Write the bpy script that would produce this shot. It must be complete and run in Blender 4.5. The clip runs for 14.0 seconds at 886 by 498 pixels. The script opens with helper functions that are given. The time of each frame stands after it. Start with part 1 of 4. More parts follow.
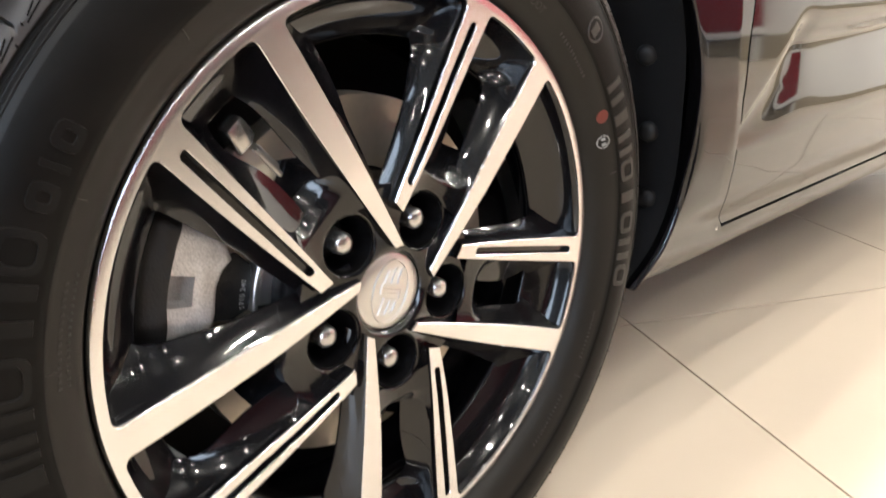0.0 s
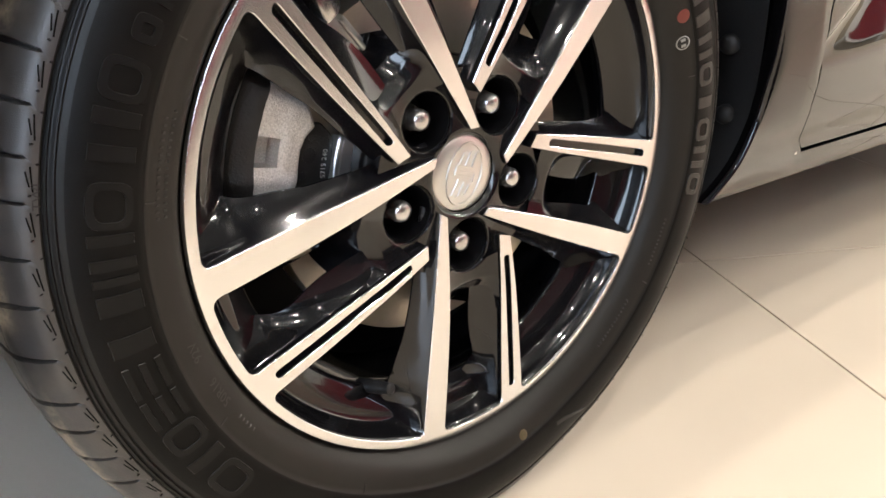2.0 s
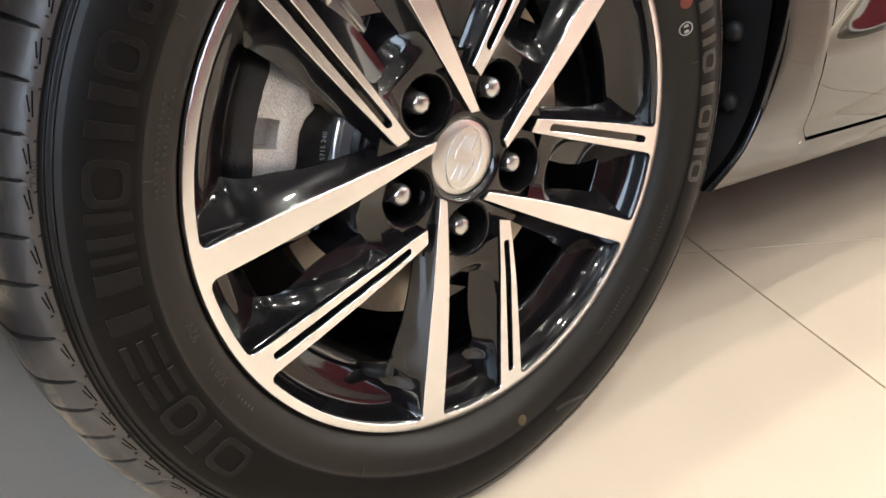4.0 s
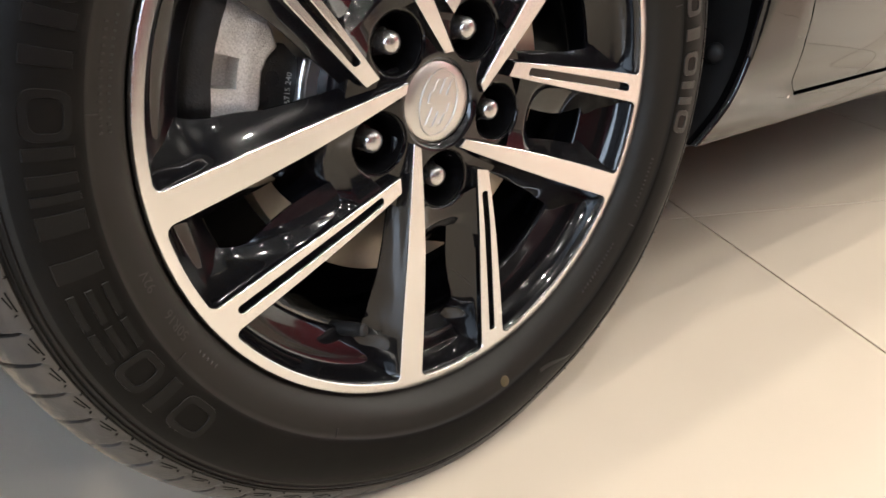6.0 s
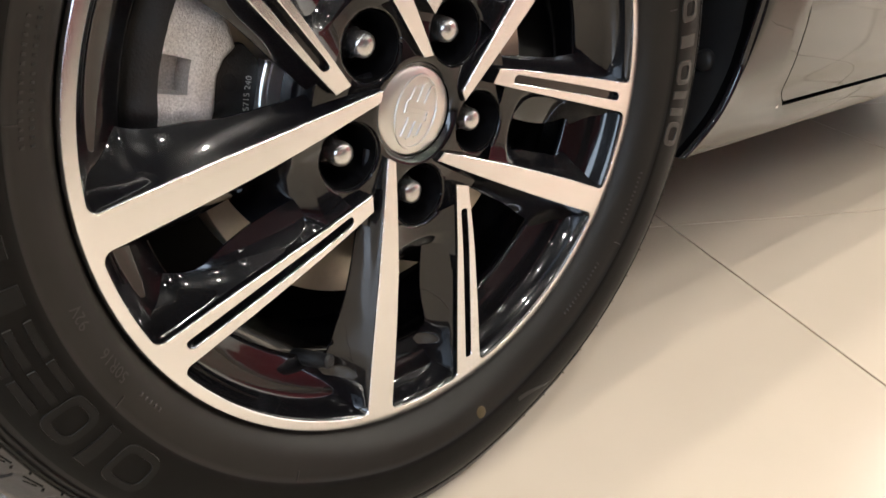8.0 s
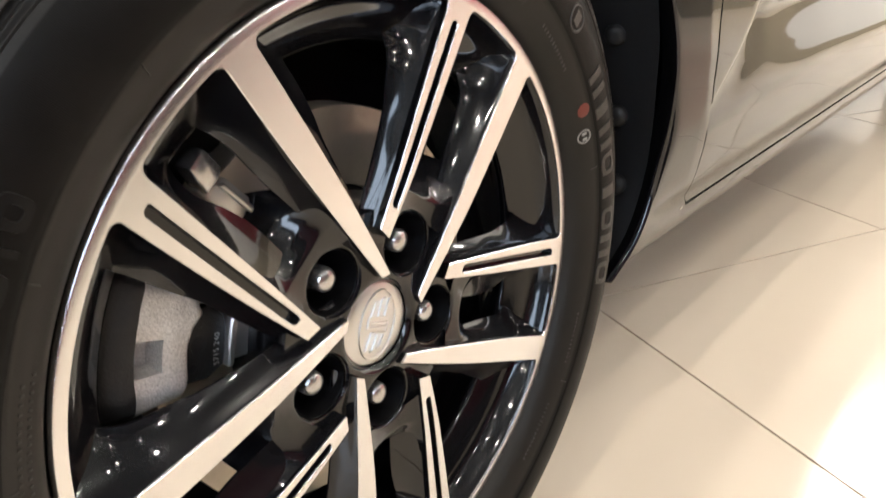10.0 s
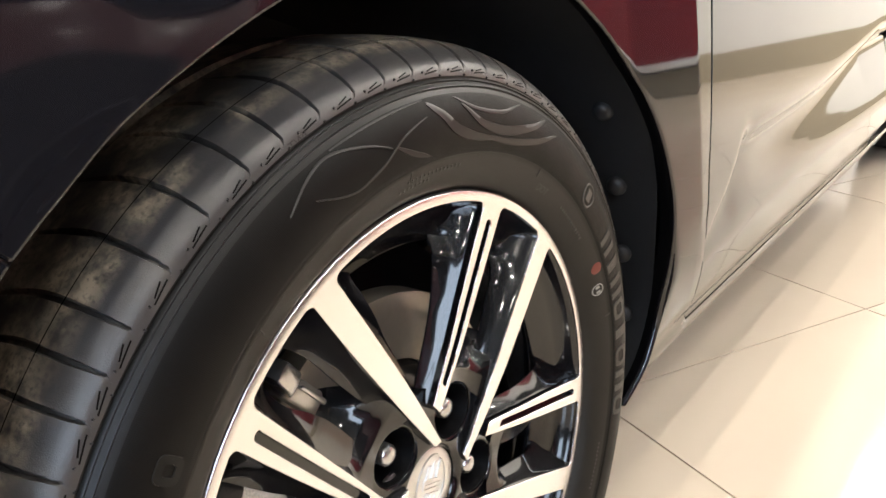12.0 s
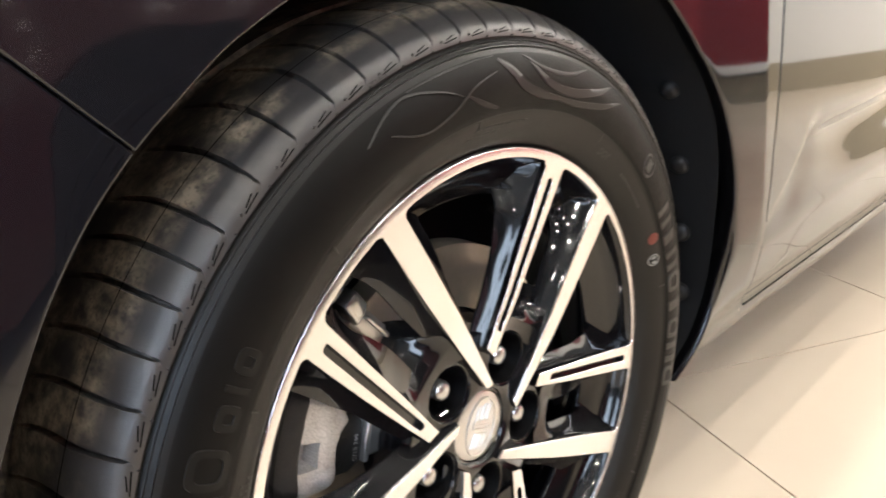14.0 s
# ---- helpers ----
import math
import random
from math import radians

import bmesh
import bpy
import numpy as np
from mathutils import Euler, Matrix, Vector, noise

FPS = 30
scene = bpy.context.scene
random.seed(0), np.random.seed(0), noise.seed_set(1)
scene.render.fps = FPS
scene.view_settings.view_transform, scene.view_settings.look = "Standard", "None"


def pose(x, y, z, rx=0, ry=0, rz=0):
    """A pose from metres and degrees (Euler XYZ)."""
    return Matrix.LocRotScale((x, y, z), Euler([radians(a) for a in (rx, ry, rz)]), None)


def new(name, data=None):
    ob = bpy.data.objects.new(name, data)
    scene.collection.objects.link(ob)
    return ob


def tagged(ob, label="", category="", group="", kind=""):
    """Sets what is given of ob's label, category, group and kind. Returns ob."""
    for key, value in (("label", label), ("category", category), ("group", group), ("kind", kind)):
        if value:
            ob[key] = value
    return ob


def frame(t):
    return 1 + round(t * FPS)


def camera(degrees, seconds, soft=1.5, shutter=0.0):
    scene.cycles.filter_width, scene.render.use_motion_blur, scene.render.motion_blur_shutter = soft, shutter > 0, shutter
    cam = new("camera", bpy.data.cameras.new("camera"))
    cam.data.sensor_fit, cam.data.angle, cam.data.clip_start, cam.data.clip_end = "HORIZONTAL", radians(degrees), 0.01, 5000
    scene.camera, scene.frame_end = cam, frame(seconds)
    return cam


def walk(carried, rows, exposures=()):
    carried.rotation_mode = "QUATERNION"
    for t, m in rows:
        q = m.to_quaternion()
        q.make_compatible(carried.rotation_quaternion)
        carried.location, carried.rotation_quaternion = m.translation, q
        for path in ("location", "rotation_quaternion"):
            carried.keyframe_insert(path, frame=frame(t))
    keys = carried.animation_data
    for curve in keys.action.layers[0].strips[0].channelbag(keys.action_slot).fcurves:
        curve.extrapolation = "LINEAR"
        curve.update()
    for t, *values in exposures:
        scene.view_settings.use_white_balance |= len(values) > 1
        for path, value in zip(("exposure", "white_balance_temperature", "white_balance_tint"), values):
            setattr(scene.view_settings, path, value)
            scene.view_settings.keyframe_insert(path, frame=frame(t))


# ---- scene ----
# Showroom: the front wheel of a glossy black car on cream tiles.
AXLE = 0.3031          # height of the wheel centre over the floor
ROWS = [               # seconds, eye, yaw, pitch, roll
    (0.0, -0.3456, -0.4011, 0.5255, -44.08, -19.49, -0.24),
    (0.5, -0.3446, -0.4329, 0.5040, -42.86, -20.65, -0.25),
    (1.0, -0.3514, -0.4295, 0.4781, -41.41, -20.82, -0.37),
    (1.5, -0.3618, -0.4259, 0.4745, -40.16, -21.59, 0.01),
    (2.0, -0.3724, -0.4250, 0.4720, -38.96, -21.77, 0.24),
    (2.5, -0.3718, -0.4249, 0.4668, -38.57, -21.79, 0.29),
    (3.0, -0.3725, -0.4303, 0.4672, -38.29, -21.90, 0.24),
    (5.5, -0.3610, -0.4298, 0.4479, -39.17, -23.04, 0.59),
    (6.0, -0.3521, -0.4227, 0.4314, -39.39, -23.28, -0.01),
    (6.5, -0.3322, -0.4286, 0.4317, -38.59, -22.77, -1.19),
    (7.0, -0.3429, -0.4167, 0.4329, -39.41, -22.55, 0.67),
    (7.2, -0.3367, -0.4097, 0.4240, -40.05, -22.62, 1.89),
    (9.5, -0.3165, -0.3187, 0.5071, -48.07, -24.64, -1.74),
    (10.0, -0.3297, -0.3170, 0.5508, -50.61, -22.88, -1.39),
    (10.5, -0.3457, -0.3065, 0.5674, -50.97, -20.97, -0.94),
    (11.0, -0.3603, -0.2894, 0.6291, -51.22, -19.44, -0.58),
    (11.5, -0.3790, -0.2947, 0.6555, -51.40, -19.05, -1.93),
    (12.0, -0.3800, -0.3131, 0.6568, -51.85, -18.97, -3.56),
    (12.5, -0.3985, -0.3234, 0.6606, -51.60, -19.48, -3.29),
    (13.0, -0.4019, -0.3440, 0.6534, -50.31, -20.01, -2.30),
    (13.5, -0.4294, -0.3880, 0.6512, -48.63, -19.33, -1.30),
    (14.0, -0.4158, -0.3431, 0.6343, -46.99, -18.72, -1.72),
]
cam = camera(57.81, 14.0, soft=1.5, shutter=0.5)
walk(cam, [(t, pose(x, y, z, 90 + pitch, 0, yaw) @ pose(0, 0, 0, 0, 0, roll)) for t, x, y, z, yaw, pitch, roll in ROWS],
     exposures=((0.0, 0.0), (3.0, -0.02), (5.5, -0.05), (6.0, -0.2), (7.0, -0.32), (9.5, -0.2), (11.0, -0.2), (11.5, -0.05), (12.0, 0.08), (13.5, 0.12), (14.0, 0.1)))

# ---- world and lamps ----
TILE = 0.6359
CROSS = Vector((0.6510, 0.2090, 0))               # one crossing of the joints
GRID_ANGLE = math.atan2(-0.4508, 0.8925)            # the tile grid's turn, which the room follows
room_turn = Matrix.Translation(CROSS) @ Matrix.Rotation(GRID_ANGLE, 4, "Z")
CEILING = 3.3

world = bpy.data.worlds.new("world")
scene.world = world
world.use_nodes = True
world.node_tree.nodes["Background"].inputs[0].default_value = (0.9, 0.95, 1.0, 1)
world.node_tree.nodes["Background"].inputs[1].default_value = 0.02

LAMP_STEP = 1.42                    # the downlights sit in a square grid that follows the tiles
LAMPS = []
for i in range(-3, 4):
    for j in range(-3, 4):
        spot = room_turn @ Vector((0.35 + LAMP_STEP * i, 0.25 + LAMP_STEP * j, 0))
        LAMPS.append((spot.x, spot.y, 25.0 if spot.y > -1.8 else 15.0))
WALL_LAMPS = [(4.7, -2.0 + 0.05), (4.95, -0.75), (4.2, -3.2), (5.3, 0.5)]      # a row that washes the white wall
WALL_WATTS = 88.0
BOARD_END = -0.14                   # where the red board ends along the white wall
DAYLIGHT = 12.0                     # brightness of the sky seen in the window


# ---- materials ----
def nodes_of(mat):
    return mat.node_tree.nodes, mat.node_tree.links


def material(name, color, rough=0.5, metal=0.0, grain=0.0, grain_size=60.0, wear=0.0, wear_size=6.0, wear_color=None,
             bump=0.0, bump_size=400.0, ior=1.5, coat=0.0, coat_rough=0.03, rough_var=0.0, island=0.0, specular=0.5):
    mat = bpy.data.materials.new(name)
    mat.use_nodes = True
    n, l = nodes_of(mat)
    b = n["Principled BSDF"]
    b.inputs["Roughness"].default_value = rough
    b.inputs["Metallic"].default_value = metal
    b.inputs["IOR"].default_value = ior
    b.inputs["Specular IOR Level"].default_value = specular
    b.inputs["Coat Weight"].default_value = coat
    b.inputs["Coat Roughness"].default_value = coat_rough
    b.inputs["Base Color"].default_value = (*color, 1)
    geo = n.new("ShaderNodeNewGeometry")

    def noise_node(size, detail=4):
        t = n.new("ShaderNodeTexNoise")
        t.inputs["Scale"].default_value = size
        t.inputs["Detail"].default_value = detail
        l.new(geo.outputs["Position"], t.inputs["Vector"])
        return t
    out = None
    if grain or wear or island:
        mix = n.new("ShaderNodeMix")
        mix.data_type = "RGBA"
        mix.inputs["A"].default_value = (*color, 1)
        mix.inputs["B"].default_value = (*[c * (1 - grain) for c in color], 1)
        l.new(noise_node(grain_size).outputs["Fac"], mix.inputs["Factor"])
        out = mix.outputs["Result"]
        if wear:
            ramp = n.new("ShaderNodeMapRange")
            ramp.inputs["From Min"].default_value, ramp.inputs["From Max"].default_value = 0.48, 0.72
            ramp.inputs["To Max"].default_value = wear
            l.new(noise_node(wear_size, 6).outputs["Fac"], ramp.inputs["Value"])
            m2 = n.new("ShaderNodeMix")
            m2.data_type = "RGBA"
            m2.inputs["B"].default_value = (*(wear_color or [c * 0.6 for c in color]), 1)
            l.new(out, m2.inputs["A"])
            l.new(ramp.outputs["Result"], m2.inputs["Factor"])
            out = m2.outputs["Result"]
        if island:
            info = n.new("ShaderNodeObjectInfo")
            hue = n.new("ShaderNodeHueSaturation")
            rng = n.new("ShaderNodeMapRange")
            rng.inputs["To Min"].default_value, rng.inputs["To Max"].default_value = 1 - island, 1 + island
            l.new(info.outputs["Random"], rng.inputs["Value"])
            l.new(rng.outputs["Result"], hue.inputs["Value"])
            l.new(out, hue.inputs["Color"])
            out = hue.outputs["Color"]
        l.new(out, b.inputs["Base Color"])
    if rough_var:
        rr = n.new("ShaderNodeMapRange")
        rr.inputs["To Min"].default_value, rr.inputs["To Max"].default_value = max(0, rough - rough_var), rough + rough_var
        l.new(noise_node(wear_size * 2 + 3, 5).outputs["Fac"], rr.inputs["Value"])
        l.new(rr.outputs["Result"], b.inputs["Roughness"])
    if bump:
        bp = n.new("ShaderNodeBump")
        bp.inputs["Strength"].default_value = bump
        bp.inputs["Distance"].default_value = 0.001
        l.new(noise_node(bump_size, 3).outputs["Fac"], bp.inputs["Height"])
        l.new(bp.outputs["Normal"], b.inputs["Normal"])
    return mat


def glowing(name, color, strength):
    mat = bpy.data.materials.new(name)
    mat.use_nodes = True
    b = mat.node_tree.nodes["Principled BSDF"]
    b.inputs["Emission Color"].default_value = (*color, 1)
    b.inputs["Emission Strength"].default_value = strength
    return mat


TILE_MAT = material("tile", (0.60, 0.52, 0.42), rough=0.2, grain=0.05, grain_size=9, wear=0.10, wear_size=2.5, rough_var=0.06, island=0.03)
GROUT = material("grout", (0.20, 0.15, 0.11), rough=0.8, grain=0.3, grain_size=120)
PAINT = material("black_paint", (0.006, 0.006, 0.008), rough=0.05, grain=0.2, grain_size=700, ior=1.52, coat=0.0)
GLOSS = material("gloss_black", (0.004, 0.004, 0.005), rough=0.06, rough_var=0.04, wear_size=14, grain=0.2, grain_size=300, ior=1.5, coat=0.22, coat_rough=0.24, specular=0.40, bump=0.05, bump_size=75)
WELL = material("satin_black", (0.002, 0.002, 0.0025), rough=0.45, grain=0.3, grain_size=300, specular=0.06)
LETTER = material("letter_rubber", (0.0048, 0.0047, 0.0048), rough=0.40, grain=0.3, grain_size=160, bump=0.05, bump_size=900, specular=0.17)
SIPE = material("sipe_black", (0.0015, 0.0015, 0.0015), rough=0.7, grain=0.2, grain_size=300, specular=0.1)
MACHINED = material("machined_alloy", (0.82, 0.81, 0.815), rough=0.27, metal=1.0, grain=0.06, grain_size=900, bump=0.05, bump_size=1800)
RUBBER = material("rubber", (0.0036, 0.0034, 0.0033), rough=0.43, grain=0.25, grain_size=90, wear=0.35, wear_size=22, wear_color=(0.0085, 0.0074, 0.0066), bump=0.08, bump_size=2600, rough_var=0.07, specular=0.26)
# grazing sheen of the right-hand letters, put into a paler base colour
PALE_RUBBER = material("sheen_rubber", (0.012, 0.0108, 0.0092), rough=0.5, grain=0.4, grain_size=260, bump=0.2, bump_size=900)
RUBBER_MARK = material("rubber_mark", (0.0080, 0.0076, 0.0072), rough=0.42, grain=0.2, grain_size=300, bump=0.15, bump_size=1500)
DUSTY = material("dusty_rubber", (0.042, 0.040, 0.040), specular=0.6, rough=0.38, grain=0.45, grain_size=60, wear=0.6, wear_size=38, wear_color=(0.066, 0.059, 0.051), bump=0.2, bump_size=1500, rough_var=0.08)
EDGE_RUBBER = material("moulding_edge", (0.016, 0.0148, 0.013), rough=0.45, grain=0.95, grain_size=1200)
BEAD_RUBBER = material("bead_rubber", (0.0095, 0.0081, 0.0066), rough=0.52, grain=0.25, grain_size=110, wear=0.4, wear_size=18, wear_color=(0.012, 0.0105, 0.009), bump=0.08, bump_size=2400, specular=0.26)
SMOOTH_RUBBER = material("smooth_rubber", (0.0062, 0.0060, 0.0060), rough=0.40, grain=0.3, grain_size=120, bump=0.05, bump_size=900, specular=0.30)
RIBBED = material("ribbed_rubber", (0.0025, 0.0023, 0.0022), rough=0.50, grain=0.25, grain_size=90, wear=0.35, wear_size=22, wear_color=(0.008, 0.0066, 0.0056), rough_var=0.07, specular=0.12)


def fine_ribs(mat, count=1800):
    """Fine radial ribs moulded into the sidewall behind the lettering."""
    n, l = nodes_of(mat)
    geo = n.new("ShaderNodeNewGeometry")
    split = n.new("ShaderNodeSeparateXYZ")
    l.new(geo.outputs["Position"], split.inputs[0])

    def math_node(op, a, b):
        m = n.new("ShaderNodeMath")
        m.operation = op
        for slot, v in ((0, a), (1, b)):
            if isinstance(v, float):
                m.inputs[slot].default_value = v
            elif v is not None:
                l.new(v, m.inputs[slot])
        return m.outputs["Value"]
    angle = math_node("ARCTAN2", math_node("SUBTRACT", split.outputs["Z"], AXLE), split.outputs["X"])
    wave = math_node("SINE", math_node("MULTIPLY", angle, float(count)), None)
    bp = n.new("ShaderNodeBump")
    bp.inputs["Strength"].default_value, bp.inputs["Distance"].default_value = 0.13, 0.0002
    l.new(wave, bp.inputs["Height"])
    l.new(bp.outputs["Normal"], n["Principled BSDF"].inputs["Normal"])


fine_ribs(RIBBED)
PLASTIC = material("black_plastic", (0.010, 0.0105, 0.012), specular=0.35, rough=0.5, grain=0.3, grain_size=200, bump=0.3, bump_size=600)


def road_dust(mat):
    """Dust clings to the crown of the tread, where it has rolled."""
    n, l = nodes_of(mat)
    b = n["Principled BSDF"]
    geo = n.new("ShaderNodeNewGeometry")
    away = n.new("ShaderNodeVectorMath")
    away.operation = "MULTIPLY_ADD"
    away.inputs[1].default_value, away.inputs[2].default_value = (1, 0, 1), (0, 0, -AXLE)
    l.new(geo.outputs["Position"], away.inputs[0])
    size = n.new("ShaderNodeVectorMath")
    size.operation = "LENGTH"
    l.new(away.outputs["Vector"], size.inputs[0])
    crown = n.new("ShaderNodeMapRange")
    crown.inputs["From Min"].default_value, crown.inputs["From Max"].default_value = 0.3100, 0.3150
    l.new(size.outputs["Value"], crown.inputs["Value"])
    factors = [crown.outputs["Result"]]
    for size_, low, high in ((22, 0.40, 0.56), (110, 0.34, 0.60), (420, 0.22, 0.50)):
        speck = n.new("ShaderNodeTexNoise")
        speck.inputs["Scale"].default_value, speck.inputs["Detail"].default_value = size_, 5
        l.new(geo.outputs["Position"], speck.inputs["Vector"])
        spots = n.new("ShaderNodeMapRange")
        spots.inputs["From Min"].default_value, spots.inputs["From Max"].default_value = low, high
        l.new(speck.outputs["Fac"], spots.inputs["Value"])
        factors.append(spots.outputs["Result"])
    out = factors[0]
    for f in factors[1:]:
        both = n.new("ShaderNodeMath")
        both.operation = "MULTIPLY"
        l.new(out, both.inputs[0])
        l.new(f, both.inputs[1])
        out = both.outputs["Value"]
    mix = n.new("ShaderNodeMix")
    mix.data_type = "RGBA"
    mix.inputs["B"].default_value = (0.33, 0.275, 0.20, 1)
    l.new(b.inputs["Base Color"].links[0].from_socket, mix.inputs["A"])
    l.new(out, mix.inputs["Factor"])
    l.new(mix.outputs["Result"], b.inputs["Base Color"])


road_dust(DUSTY)
CAST = material("cast_metal", (0.92, 0.90, 0.87), rough=0.40, metal=0.5, grain=0.75, grain_size=800, wear=0.32, wear_size=40, wear_color=(0.22, 0.21, 0.20), bump=0.7, bump_size=900)
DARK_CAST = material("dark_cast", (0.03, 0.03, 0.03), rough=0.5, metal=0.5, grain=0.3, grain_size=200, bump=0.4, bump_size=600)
DISC = material("brake_disc", (0.60, 0.53, 0.44), rough=0.42, metal=0.85, grain=0.15, grain_size=200, bump=0.15, bump_size=1200)
CHROME = material("chrome", (0.75, 0.74, 0.73), rough=0.16, metal=1.0, grain=0.05, grain_size=400)
NUT_STEEL = material("nut_steel", (0.52, 0.51, 0.50), rough=0.24, metal=0.85, grain=0.05, grain_size=900)
SATIN = material("satin_silver", (0.66, 0.65, 0.63), rough=0.34, metal=0.9, grain=0.05, grain_size=1500, bump=0.06, bump_size=2500)
WALL = material("wall_paint", (0.82, 0.81, 0.79), rough=0.7, grain=0.05, grain_size=3)
DARK_WALL = material("dark_wall_paint", (0.05, 0.05, 0.055), rough=0.6, grain=0.2, grain_size=3)
SKIRTING = material("skirting", (0.40, 0.35, 0.26), rough=0.45, grain=0.1, grain_size=30)
CEIL = material("ceiling_paint", (0.03, 0.03, 0.03), rough=0.8, grain=0.1, grain_size=3)
WHITE_PAINT = material("white_paint", (0.78, 0.78, 0.77), rough=0.15, coat=1.0, grain=0.02, grain_size=30)
CAR_RED = material("car_red", (0.10, 0.004, 0.009), rough=0.30, coat=0.4, coat_rough=0.10, grain=0.1, grain_size=30)
RED_PAINT = material("red_paint", (0.23, 0.013, 0.022), rough=0.4, coat=0.0, grain=0.1, grain_size=30)
GLASS = material("dark_glass", (0.01, 0.012, 0.012), rough=0.03, grain=0.1, grain_size=20)
RED_DOT = material("red_dot", (0.13, 0.02, 0.012), rough=0.6, grain=0.2, grain_size=500)
YELLOW_DOT = material("yellow_dot", (0.085, 0.060, 0.022), rough=0.6, grain=0.7, grain_size=700)
WHITE_MARK = material("white_mark", (0.26, 0.255, 0.24), rough=0.7, grain=0.3, grain_size=500)
LAMP_TRIM = material("lamp_trim", (0.7, 0.7, 0.7), rough=0.4, grain=0.05, grain_size=50)


# ---- building helpers ----
def part(name, verts, faces, mat, parent=None, label="", smooth=True, sharp=35):
    me = bpy.data.meshes.new(name)
    me.from_pydata([tuple(v) for v in verts], [], [tuple(f) for f in faces])
    me.validate()
    bm = bmesh.new()
    bm.from_mesh(me)
    bmesh.ops.recalc_face_normals(bm, faces=bm.faces[:])
    bm.to_mesh(me)
    bm.free()
    if smooth:
        me.shade_smooth()
        me.set_sharp_from_angle(angle=radians(sharp))
    for m in (mat if isinstance(mat, (list, tuple)) else [mat]):
        me.materials.append(m)
    ob = new(name, me)
    if parent is not None:
        ob.parent = parent
        if parent.type == "EMPTY":
            ob.matrix_parent_inverse = Matrix.Translation(parent.location).inverted()
    if label:
        ob["label"] = label
    return ob


def join(*pieces):
    V, F = [], []
    for v, f in pieces:
        k = len(V)
        V += [tuple(p) for p in v]
        F += [tuple(i + k for i in q) for q in f]
    return V, F


def grid_faces(nu, nv, closed=False):
    out = []
    for i in range(nu if closed else nu - 1):
        for j in range(nv - 1):
            a, b = i * nv + j, ((i + 1) % nu) * nv + j
            out.append((a, b, b + 1, a + 1))
    return out


def wheel_point(r, degrees, y):
    return (r * math.cos(radians(degrees)), y, AXLE + r * math.sin(radians(degrees)))


def revolve(profile, n=192):
    """Turns a profile of (radius, y) round the axle."""
    V = [wheel_point(r, 360 * i / n, y) for i in range(n) for r, y in profile]
    return V, grid_faces(n, len(profile), True)


def loop_profile(pts):
    return list(pts) + [pts[0]]


def box(x0, x1, y0, y1, z0, z1, b=0.0):
    """A box with bevelled edges along all sides."""
    bm = bmesh.new()
    bmesh.ops.create_cube(bm, size=1)
    for v in bm.verts:
        v.co = Vector(((x0 + x1) / 2 + v.co.x * (x1 - x0), (y0 + y1) / 2 + v.co.y * (y1 - y0), (z0 + z1) / 2 + v.co.z * (z1 - z0)))
    if b:
        bmesh.ops.bevel(bm, geom=bm.edges[:], offset=b, segments=2, affect="EDGES", profile=0.6)
    bm.verts.index_update()
    V = [tuple(v.co) for v in bm.verts]
    F = [tuple(v.index for v in f.verts) for f in bm.faces]
    bm.free()
    return V, F


def moved(piece, m):
    return [tuple(m @ Vector(v)) for v in piece[0]], piece[1]


def disc_stack(centre, axis, rings, n=24, spin=0.0):
    """Rings of (radius, height along the axis) round a centre, closed at both ends."""
    axis = Vector(axis).normalized()
    q = axis.to_track_quat("Z", "Y").to_matrix()
    V, F = [], []
    for r, h in rings:
        for i in range(n):
            a = 2 * math.pi * i / n + spin
            V.append(tuple(Vector(centre) + q @ Vector((r * math.cos(a), r * math.sin(a), h))))
    for k in range(len(rings) - 1):
        for i in range(n):
            F.append((k * n + i, k * n + (i + 1) % n, (k + 1) * n + (i + 1) % n, (k + 1) * n + i))
    F.append(tuple(range(n)))
    F.append(tuple((len(rings) - 1) * n + i for i in range(n)))
    return V, F


def interp(x, xs, ys):
    return float(np.interp(x, xs, ys))


# ---- the room ----
ROOM_LOW, ROOM_HIGH = -8, 9          # tiles each way from the crossing
lo, hi = ROOM_LOW * TILE, ROOM_HIGH * TILE


def room_box(x0, x1, y0, y1, z0, z1):
    return moved(box(x0, x1, y0, y1, z0, z1), room_turn)


floor = part("floor", *room_box(lo - 0.2, hi + 0.2, lo - 0.2, hi + 0.2, -0.1, -0.0025), GROUT, smooth=False)
tagged(floor, "cream ceramic showroom floor with thin brown joints", "floor", kind="structure")
ceiling = part("ceiling", *room_box(lo - 0.2, hi + 0.2, lo - 0.2, hi + 0.2, CEILING, CEILING + 0.1), CEIL, smooth=False)
tagged(ceiling, "dark painted showroom ceiling with small downlights", "ceiling", kind="structure")
for name, b, paint, words in (("wall_north", (lo, hi, hi, hi + 0.15), DARK_WALL, "charcoal painted showroom wall"), ("wall_south", (lo, hi, lo - 0.15, lo), DARK_WALL, "charcoal painted showroom wall"),
                              ("wall_east", (hi, hi + 0.15, lo - 0.15, hi + 0.15), WALL, "brightly lit white showroom wall"), ("wall_west", (lo - 0.15, lo, lo - 0.15, hi + 0.15), DARK_WALL, "charcoal painted showroom wall")):
    tagged(part(name, *room_box(*b, 0, CEILING), paint, smooth=False), words, "wall", kind="structure")
tagged(part("baseboard", *room_box(hi - 0.02, hi, lo + 0.01, hi - 0.01, 0, 0.24), SKIRTING, smooth=False), "tall olive beige baseboard along the white wall", "baseboard", kind="structure")
